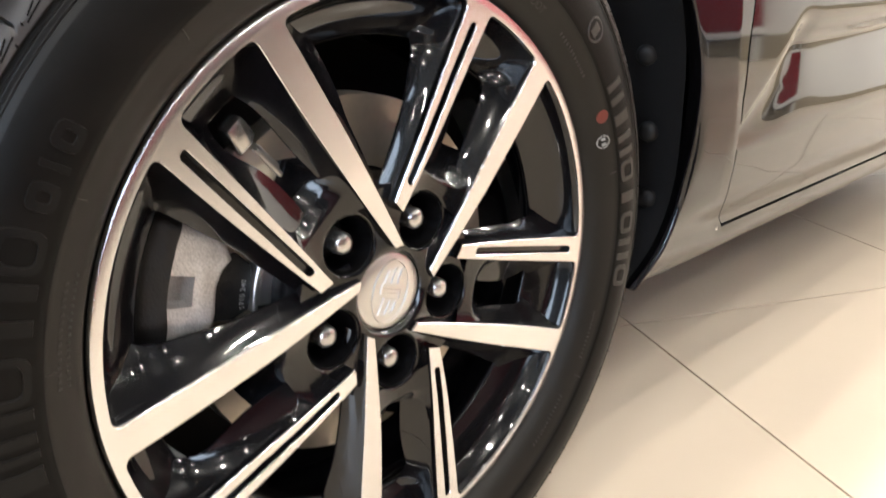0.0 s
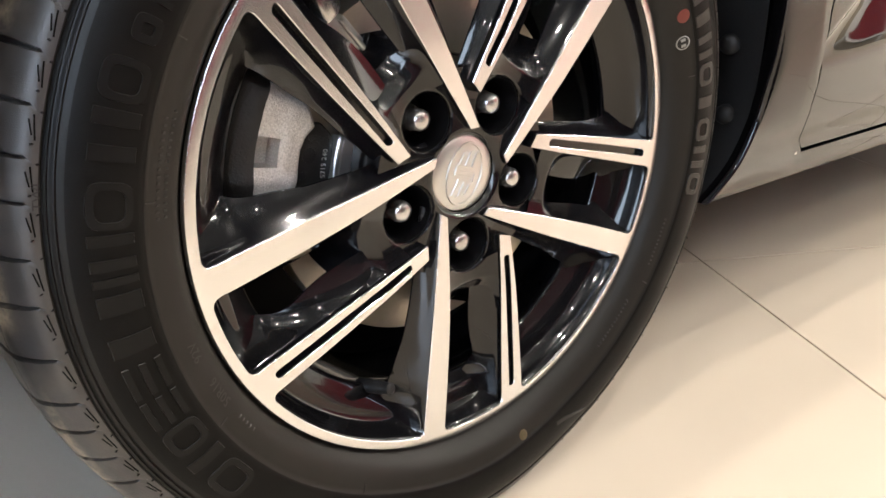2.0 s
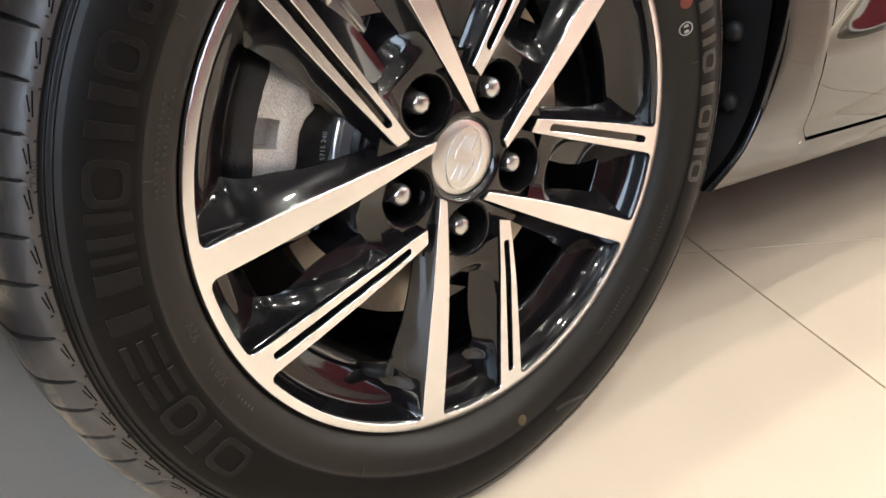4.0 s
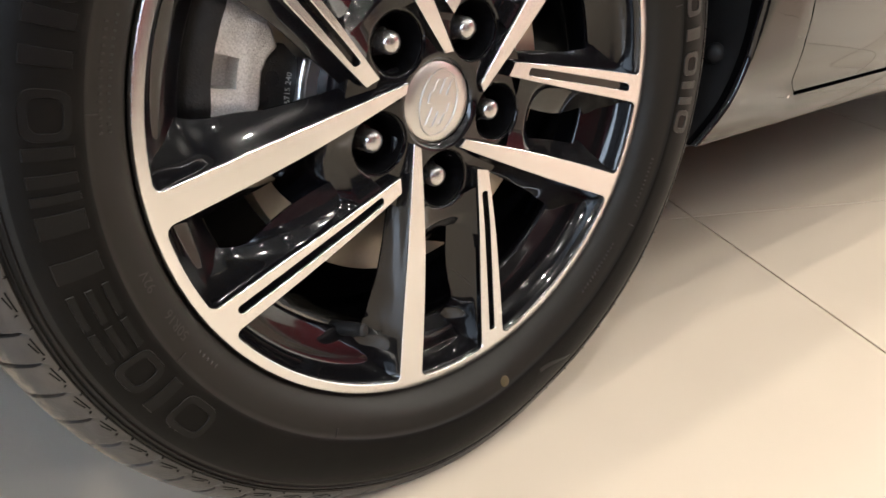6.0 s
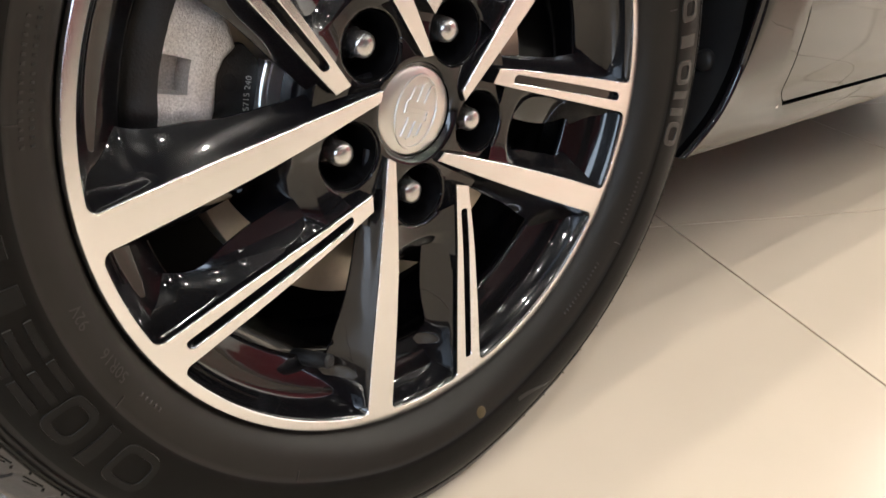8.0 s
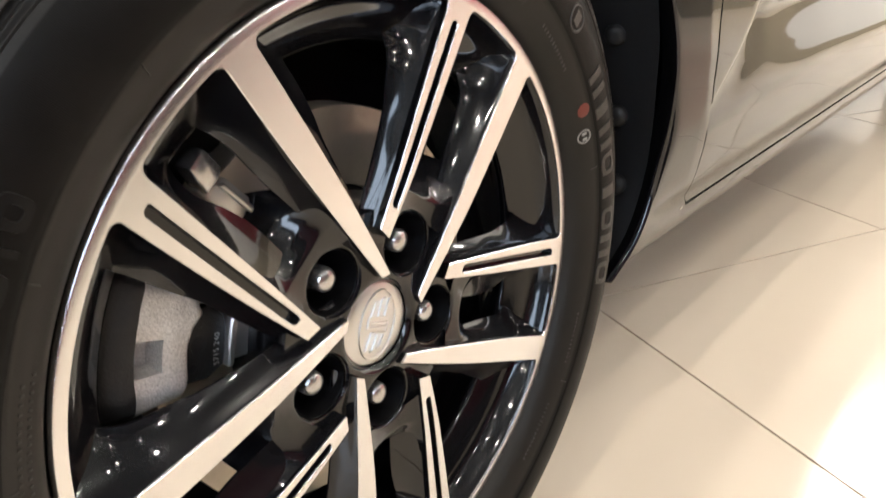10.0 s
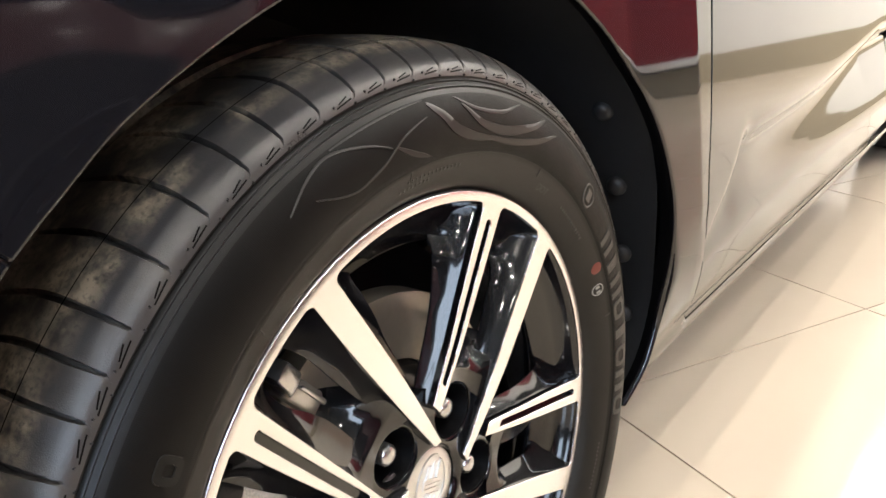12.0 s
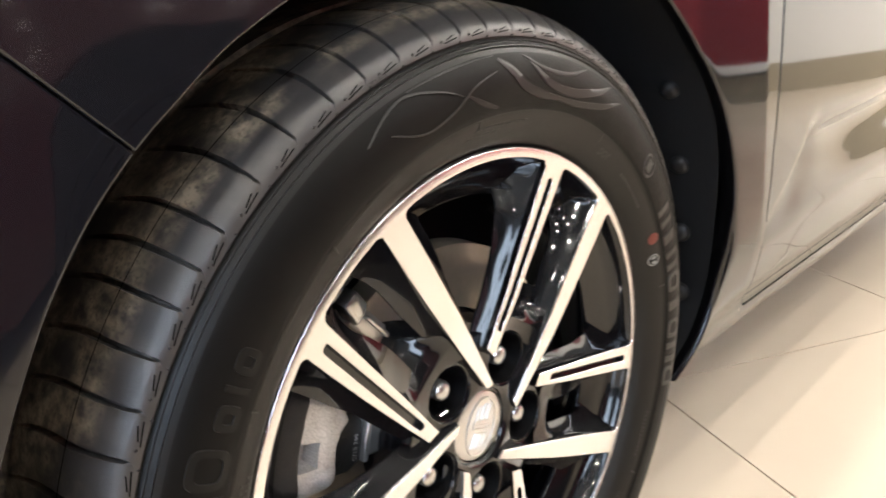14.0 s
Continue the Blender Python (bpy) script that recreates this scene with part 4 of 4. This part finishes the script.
# moulding lines across the bead zone, and the small pips in the tread shoulder
for a in (172, 151, 128, 96, 60, 12, -34, -78, -118, -152):
    part("mould_line", *raised(0.2385, 0.2450, a, a + 0.18, 0.0005, 1, 2), RUBBER_MARK, wheel)
SIPES = []
for knee in KNEES:
    for u0, v0, u1, v1 in HAIRLINES:
        d = Vector((u1 - u0, v1 - v0)).normalized()
        V = []
        for i in range(9):
            w = 0.00030 * (0.25 + 0.75 * math.sin(math.pi * min(1.0, 0.12 + i / 8))) if v1 - v0 > 0.003 else 0.00045
            for side in (-1, 0, 1):
                u, v = u0 + (u1 - u0) * i / 8 - d.y * w * side, v0 + (v1 - v0) * i / 8 + d.x * w * side
                r, y = shoulder(v)
                a = knee + math.degrees(u / 0.303)
                x, yy, z = wheel_point(r + 0.00012, a, y - 0.00016)
                V.append((x, yy, max(z, 0.0003)))
        SIPES.append((V, grid_faces(9, 3)))
ring = []                                            # a fine dark line runs round the tread
for i in range(361):
    for v in (0.04165, 0.0420, 0.04235):
        r, y = shoulder(v)
        x, yy, z = wheel_point(r + 0.00015, i, y - 0.0001)
        ring.append((x, yy, max(z, 0.0003)))
SIPES.append((ring, grid_faces(361, 3)))
tagged(part("tread_siping", *join(*SIPES), SIPE, wheel), kind="stuff")
PIPS = []
for a in [k + 3.2 for k in KNEES]:
    for v in (0.0048, 0.0014):
        r, y = shoulder(v)
        aa = a + (1.9 if v < 0.003 else 0)
        d = Vector((math.cos(radians(aa)) * 0.75, -0.65, math.sin(radians(aa)) * 0.75))
        c = wheel_point(r, aa, y)
        if c[2] > 0.02:
            PIPS.append(disc_stack(c, d, [(0.0008, -0.0004), (0.0006, 0.0012)], 5))
tagged(part("rubber_pips", *join(*PIPS), RUBBER, wheel), kind="stuff")

# ---- small sidewall marks ----
def flat_disc(r, a, radius, lift, n=20):
    c = wheel_point(r, a, 0)
    V = []
    for s in (0.0001, 0.7, 1.0):
        for i in range(n):
            t = 2 * math.pi * i / n
            x, z = c[0] + radius * s * math.cos(t), c[2] + radius * s * math.sin(t)
            rr = math.hypot(x, z - AXLE)
            bulge = 0.004 * max(0.0, ((AXLE - z) / rr - 0.90) * 10) ** 2              # the loaded foot swells
            V.append((x, sidewall_y(rr) - bulge - lift * (1 if s < 0.9 else 0.3), z))
    F = []
    for k in range(2):
        F += [(k * n + i, k * n + (i + 1) % n, (k + 1) * n + (i + 1) % n, (k + 1) * n + i) for i in range(n)]
    return V, F


def ring_mark(r, a, radius, width, lift=0.0006, n=28):
    c = wheel_point(r, a, 0)
    V = []
    for i in range(n):
        t = 2 * math.pi * i / n
        for s, h in ((radius - width, -0.0003), (radius - width * 0.7, lift), (radius - width * 0.3, lift), (radius, -0.0003)):
            x, z = c[0] + s * math.cos(t), c[2] + s * math.sin(t)
            V.append((x, sidewall_y(math.hypot(x, z - AXLE)) - h, z))
    return V, grid_faces(n, 4, True)


part("red_dot", *flat_disc(0.2392, 25.3, 0.0058, 0.0005), RED_DOT, wheel, "red paint dot")
part("yellow_dot", *flat_disc(0.2402, -78.5, 0.0046, 0.0006), YELLOW_DOT, wheel, "yellow paint dot")
part("white_stamp", *join(ring_mark(0.2358, 19.8, 0.0062, 0.0014, 0.0005), raised(0.2338, 0.2378, 18.9, 19.5, 0.0005, 2, 2), raised(0.2338, 0.2378, 20.1, 20.7, 0.0005, 2, 2)), WHITE_MARK, wheel, "pale round stamp")
part("round_mark", *join(ring_mark(0.2607, 41.9, 0.0105, 0.0022), raised(0.255, 0.266, 41.0, 42.8, 0.0005, 3, 3)), RUBBER_MARK, wheel)

# ---- brakes ----
disc_y = 0.052
part("brake_disc", *revolve(loop_profile([(0.0850, disc_y + 0.003), (0.0855, disc_y), (0.1370, disc_y), (0.1375, disc_y + 0.001), (0.1375, disc_y + 0.021), (0.1370, disc_y + 0.022), (0.0850, disc_y + 0.022)]), 128), DISC, car, "bare steel brake disc")
part("dust_shield", *revolve(loop_profile([(0.060, 0.0840), (0.140, 0.0850), (0.150, 0.0900), (0.1750, 0.0910), (0.1750, 0.0925), (0.060, 0.0870)]), 96), WELL, car, "black sheet steel dust shield")
part("disc_hat", *revolve([(0.030, disc_y + 0.0060), (0.0800, disc_y + 0.0060), (0.0835, disc_y + 0.0068), (0.0849, disc_y + 0.0090)], 96), DARK_CAST, car)


def arc_block(r0, r1, a0, a1, y0, y1, n=18, b=0.004):
    """A block bent round the axle, with softened edges."""
    V = []
    ring = [(r0 + b, y0), (r1 - b, y0), (r1, y0 + b), (r1, y1 - b), (r1 - b, y1), (r0 + b, y1), (r0, y1 - b), (r0, y0 + b)]
    for i in range(n + 1):
        a = a0 + (a1 - a0) * i / n
        end = 0.0 if 0 < i < n else 1.0
        for r, y in ring:
            mr, my = (r0 + r1) / 2, (y0 + y1) / 2
            V.append(wheel_point(r + (mr - r) * 0.12 * end, a, y + (my - y) * 0.15 * end))
    F = grid_faces(n + 1, 8)
    F += [(i * 8 + 7, i * 8, (i + 1) * 8, (i + 1) * 8 + 7) for i in range(n)]
    F += [tuple(range(8)), tuple(range(8 * n, 8 * n + 8))]
    return V, F


def plate_with_window(rs, angles, y_of, thick, hole):
    """A cast plate over a grid of radii and angles that follows y_of(r, a), with the fields inside hole left out as a window right through it."""
    n, m = len(angles), len(rs)
    V = []
    for back in (0, 1):
        for a in angles:
            for r in rs:
                rr, y = y_of(r, a)
                V.append(wheel_point(rr, a, y + thick * back))
    kept = {(i, j) for i in range(n - 1) for j in range(m - 1) if not (hole[0] <= angles[i] < hole[1] and hole[2] <= rs[j] < hole[3])}
    F = []
    for i, j in kept:
        a, b = i * m + j, (i + 1) * m + j
        F += [(a, b, b + 1, a + 1), (a + n * m, a + 1 + n * m, b + 1 + n * m, b + n * m)]
        for di, dj, p, q in ((-1, 0, a, a + 1), (1, 0, b, b + 1), (0, -1, a, b), (0, 1, a + 1, b + 1)):
            if (i + di, j + dj) not in kept:
                F.append((p, q, q + n * m, p + n * m))
    return V, F


def caliper_body():
    """The cast front of the caliper: flat over the pad, rolled back towards the rim and at both ends, hollowed where the pad shows."""
    rs = [0.116 + (0.1425 - 0.116) * i / 12 for i in range(12)] + [0.1425, 0.1432, 0.147, 0.151, 0.155, 0.1578, 0.1585] + [0.1585 + 0.0275 * i / 14 for i in range(1, 15)]
    angles = [149.0 + (162.6 - 149.0) * i / 14 for i in range(14)] + [162.6, 162.9, 165, 167.5, 169.9, 170.2] + [170.2 + 9.6 * i / 10 for i in range(1, 11)]

    def y_of(r, a):
        inner = interp(a, (149, 153, 157, 161, 165, 172, 176, 179.8), (0.134, 0.124, 0.1175, 0.1225, 0.1245, 0.1245, 0.126, 0.131))
        rr = r if r >= 0.1425 else 0.1425 - (0.1425 - r) / (0.1425 - 0.116) * (0.1425 - inner)
        roll = max(0.0, (rr - 0.152) / 0.034)
        end = max(0.0, (153 - a) / 4, (a - 176.2) / 3.6)
        lip = max(0.0, 1 - (rr - inner) / 0.004)
        y = 0.034 + 0.034 * (1 - math.sqrt(max(0.0, 1 - min(1.0, roll) ** 2))) + 0.010 * end ** 2 + 0.004 * lip ** 2
        y -= 0.0016 * math.exp(-((a - 174) / 2.0) ** 2) + 0.0012 * math.exp(-((rr - 0.136) / 0.006) ** 2)
        return rr, y + 0.0007 * noise.noise((rr * 130, a * 0.32, 1.7))
    return plate_with_window(rs, angles, y_of, 0.022, (162.6, 170.2, 0.1425, 0.1585))


def cut_plate(outline, y0, y1, bevel):
    """A flat plate with an outline of (radius, angle), its edges bevelled."""
    bm = bmesh.new()
    face = bm.faces.new([bm.verts.new(wheel_point(r, a, y0)) for r, a in outline])
    out = bmesh.ops.extrude_face_region(bm, geom=[face])
    for v in [g for g in out["geom"] if isinstance(g, bmesh.types.BMVert)]:
        v.co.y += y1 - y0
    bmesh.ops.recalc_face_normals(bm, faces=bm.faces[:])
    bmesh.ops.bevel(bm, geom=bm.edges[:], offset=bevel, segments=2, affect="EDGES", profile=0.5)
    bm.verts.index_update()
    piece = [tuple(v.co) for v in bm.verts], [tuple(v.index for v in f.verts) for f in bm.faces]
    bm.free()
    return piece


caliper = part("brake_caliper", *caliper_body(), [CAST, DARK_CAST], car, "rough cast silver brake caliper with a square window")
for f in caliper.data.polygons:                      # shade under the rim, put into the shoulder as a darker material
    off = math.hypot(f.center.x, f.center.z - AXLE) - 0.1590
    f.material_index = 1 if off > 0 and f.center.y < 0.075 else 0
part("caliper_bridge", *arc_block(0.166, 0.184, 148, 181, 0.066, 0.11), DARK_CAST, caliper)
part("caliper_back", *cut_plate(((0.137, 161), (0.163, 160.5), (0.164, 172.5), (0.137, 172)), 0.0500, 0.0560, 0.001), CAST, caliper)
part("pad_plate", *cut_plate(((0.127, 158), (0.112, 155), (0.0995, 158.5), (0.0965, 167), (0.0985, 176), (0.110, 178.5), (0.128, 177), (0.1285, 168)), 0.0405, 0.0465, 0.0012), DARK_CAST, caliper, "dark stamped backing plate")
for a, r, big in ((160.6, 0.1165, 0.0026), (166.8, 0.1155, 0.0052), (173.6, 0.1195, 0.0030)):
    part("plate_hole", *disc_stack(wheel_point(r, a, 0.0407), (0, -1, 0), [(big, -0.001), (big, 0.0005), (big * 0.9, 0.0007)], 18), PLASTIC, caliper)
V, F = letters("5715 240", 0.0054)
part("cast_number", [wheel_point(0.1035 + y, 169.4 - math.degrees(x / 0.1035), 0.0400) for x, y, z in V], F, CAST, caliper, "pale stamped number", smooth=False)
part("pad_edge", *arc_block(0.0935, 0.0975, 157.5, 176.5, 0.0360, 0.047, 18, 0.001), SATIN, caliper, "bright steel edge of the pad carrier")
part("pad_carrier", *arc_block(0.0800, 0.0930, 157, 175, 0.0385, 0.047, 18, 0.002), SATIN, caliper, "dull steel pad carrier")
part("caliper_bracket", *cut_plate(((0.1500, 131.4), (0.1480, 126.6), (0.1400, 124.4), (0.1250, 123.6), (0.1120, 122.0), (0.1000, 119.8), (0.0925, 120.6), (0.0905, 126), (0.0925, 131.2), (0.1060, 131.8), (0.1250, 131.4)), 0.041, 0.054, 0.0016), SATIN, caliper, "bright machined bracket")
part("bracket_arm", *cut_plate(((0.1640, 129.2), (0.1655, 124.4), (0.1490, 124.0), (0.1455, 126.6), (0.1460, 131.0)), 0.0365, 0.052, 0.0020), NUT_STEEL, caliper, "bright machined arm of the bracket")
part("bracket_rib", *cut_plate(((0.1420, 127.2), (0.1400, 125.8), (0.1180, 124.4), (0.1010, 123.4), (0.1010, 125.4), (0.1180, 126.4)), 0.0380, 0.0425, 0.0012), SATIN, caliper, "raised rib of the bracket")
part("slide_pin", *disc_stack(wheel_point(0.0955, 127.5, 0.0405), (0, -1, 0), [(0.0066, 0), (0.0066, 0.004), (0.0054, 0.0056)], 20), CHROME, caliper)
part("strut", *disc_stack((0.02, 0.16, 0.22), (0.0, 0.18, 1), [(0.026, 0), (0.026, 0.30), (0.04, 0.31), (0.04, 0.32)], 20), DARK_CAST, car)
part("steering_knuckle", *join(arc_block(0.0, 0.09, 0, 359, 0.09, 0.15, 24), box(-0.05, 0.05, 0.12, 0.5, AXLE - 0.12, AXLE - 0.08, 0.01)), DARK_CAST, car)

# ---- liner clips ----
for a, yy in ((10.0, 0.03), (-1.2, 0.03), (22, 0.03), (35, 0.03)):
    c = Vector(wheel_point(arch_at(a)[0] + 0.010, a, yy))
    inward = Vector((-math.cos(radians(a)), -0.25, -math.sin(radians(a))))
    part("liner_clip", *disc_stack(c, inward, [(0.0105, -0.002), (0.0105, 0.0015), (0.0085, 0.0045), (0.005, 0.006), (0.002, 0.0064)], 20), PLASTIC, car)

# ---- downlights ----
for x, y, watts in LAMPS + [(*p, WALL_WATTS) for p in WALL_LAMPS]:
    data = bpy.data.lights.new("downlight", "AREA")
    data.shape, data.size = "DISK", 0.10
    data.energy, data.color = watts, (1.0, 0.935, 0.845)
    lamp = new("downlight_beam", data)
    lamp.matrix_world = pose(x, y, CEILING - 0.035)
    fixture = new("downlight")
    fixture.location = (x, y, CEILING)
    tagged(fixture, "small round recessed ceiling downlight, lit", "downlight", "downlights in the ceiling")
    part("trim", *disc_stack((x, y, CEILING), (0, 0, -1), [(0.085, 0), (0.085, 0.010), (0.078, 0.016), (0.062, 0.016), (0.060, 0.006)], 28), LAMP_TRIM, fixture)

# ---- the red display board in front of the white wall ----
board = new("display_board")
board.location = room_turn @ Vector((hi - 0.15, -1.6, 0))
tagged(board, "large deep red display board on short white legs", "board")
part("panel", *moved(box(hi - 0.16, hi - 0.08, -3.40, BOARD_END, 0.33, 2.6, 0.004), room_turn), RED_PAINT, board)
part("rail", *moved(box(hi - 0.18, hi - 0.06, -3.42, BOARD_END + 0.02, 0.26, 0.33, 0.003), room_turn), WHITE_PAINT, board, "white lower rail")
part("trim_strip", *moved(box(hi - 0.16, hi - 0.08, -3.40, BOARD_END, 0.24, 0.26), room_turn), PLASTIC, board)
for v in (-3.36, -1.75, BOARD_END - 0.04):
    part("leg", *moved(box(hi - 0.15, hi - 0.09, v - 0.03, v + 0.03, 0.0, 0.24, 0.003), room_turn), WHITE_PAINT, board)

# ---- the red car on show, opposite ----
def show_car(paint, label, m, length=4.4, width=1.75, height=1.46):
    body = new("car")
    body.location = m.translation
    tagged(body, label, "car", "")

    def put(name, piece, mat, lab=""):
        return part(name, *moved(piece, m), mat, body, lab)
    st = [(0.0, 0.62, 0.24), (0.12, 0.70, 0.10), (0.5, 0.80, 0.03), (1.1, 0.88, 0.0), (2.4, 0.92, 0.0), (3.6, 0.95, 0.02), (4.2, 0.90, 0.08), (4.4, 0.70, 0.2)]
    V = []
    for x, top, inset in st:
        w = width / 2 - inset
        for y, z in ((-w + 0.05, 0.14), (-w + 0.02, 0.18), (-w, 0.42), (-w + 0.01, top - 0.14), (-w + 0.07, top - 0.02), (-w * 0.5, top), (w * 0.5, top), (w - 0.07, top - 0.02), (w - 0.01, top - 0.14), (w, 0.42), (w - 0.02, 0.18), (w - 0.05, 0.14)):
            V.append((x * length / 4.4 - length / 2, y, z))
    n = 12
    F = grid_faces(len(st), n) + [(i * n + n - 1, i * n, (i + 1) * n, (i + 1) * n + n - 1) for i in range(len(st) - 1)] + [tuple(range(n)), tuple(range((len(st) - 1) * n, len(st) * n))]
    put("body", (V, F), paint)
    cab = [(1.15, 0.88), (1.85, 1.36), (2.3, height), (3.2, height - 0.03), (3.75, 1.2), (4.15, 0.9)]
    V = []
    for x, top in cab:
        for y, z in ((-0.80, 0.86), (-0.80 + 0.30 * (top - 0.86), top - 0.05), (-0.62 + 0.2 * (top - 0.86), top), (0.62 - 0.2 * (top - 0.86), top), (0.80 - 0.30 * (top - 0.86), top - 0.05), (0.80, 0.86)):
            V.append((x * length / 4.4 - length / 2, y * width / 1.75, z))
    put("cabin_glass", (V, grid_faces(len(cab), 6) + [tuple(range(6)), tuple(range(30, 36))]), GLASS)
    put("roof", box(-0.05, 1.0, -0.52, 0.52, height - 0.03, height + 0.012, 0.01), paint)
    for x in (-1.32, 1.30):
        for s in (-1, 1):
            y = s * (width / 2 - 0.09)
            put("wheel_arch", disc_stack((x, s * (width / 2 - 0.03), 0.36), (0, s, 0), [(0.43, -0.2), (0.43, 0.0305), (0.415, 0.0312), (0.34, 0.02)], 48), PLASTIC)
            tyre_part = put("wheel", disc_stack((x, y, 0.31), (0, s, 0), [(0.31, -0.1), (0.31, 0.075), (0.295, 0.092), (0.225, 0.093)], 36), RUBBER)
            rim_piece = moved(disc_stack((x, y, 0.31), (0, s, 0), [(0.22, 0.05), (0.22, 0.095), (0.20, 0.098), (0.18, 0.07), (0.05, 0.08), (0.03, 0.095)], 36), m)
            part("rim", *rim_piece, GLOSS, tyre_part)
    for s in (-1, 1):
        put("headlamp", box(-length / 2 + 0.06, -length / 2 + 0.32, s * 0.62 - 0.14, s * 0.62 + 0.14, 0.60, 0.70, 0.02), GLASS)
    return body


show_car(CAR_RED, "deep red car standing opposite on the tiles", pose(-0.74, -2.34, 0, 0, 0, 0))

# ---- floor tiles ----
def tile_mesh():
    h, t, b = (TILE - 0.0030) / 2, 0.0025, 0.0002
    V = [(sx * h, sy * h, -t) for sx, sy in ((-1, -1), (1, -1), (1, 1), (-1, 1))]
    V += [(sx * h, sy * h, -b) for sx, sy in ((-1, -1), (1, -1), (1, 1), (-1, 1))]
    V += [(sx * (h - b), sy * (h - b), 0) for sx, sy in ((-1, -1), (1, -1), (1, 1), (-1, 1))]
    F = [(8, 9, 10, 11)]
    for k in (0, 4):
        F += [(k + i, k + (i + 1) % 4, k + 4 + (i + 1) % 4, k + 4 + i) for i in range(4)]
    me = bpy.data.meshes.new("tile")
    me.from_pydata(V, [], F)
    me.materials.append(TILE_MAT)
    return me


tile_data = tile_mesh()
for i in range(ROOM_LOW, ROOM_HIGH):
    for j in range(ROOM_LOW, ROOM_HIGH):
        t = new("tile", tile_data)
        t.matrix_world = room_turn @ Matrix.Translation(((i + 0.5) * TILE, (j + 0.5) * TILE, 0))
        t.parent = floor
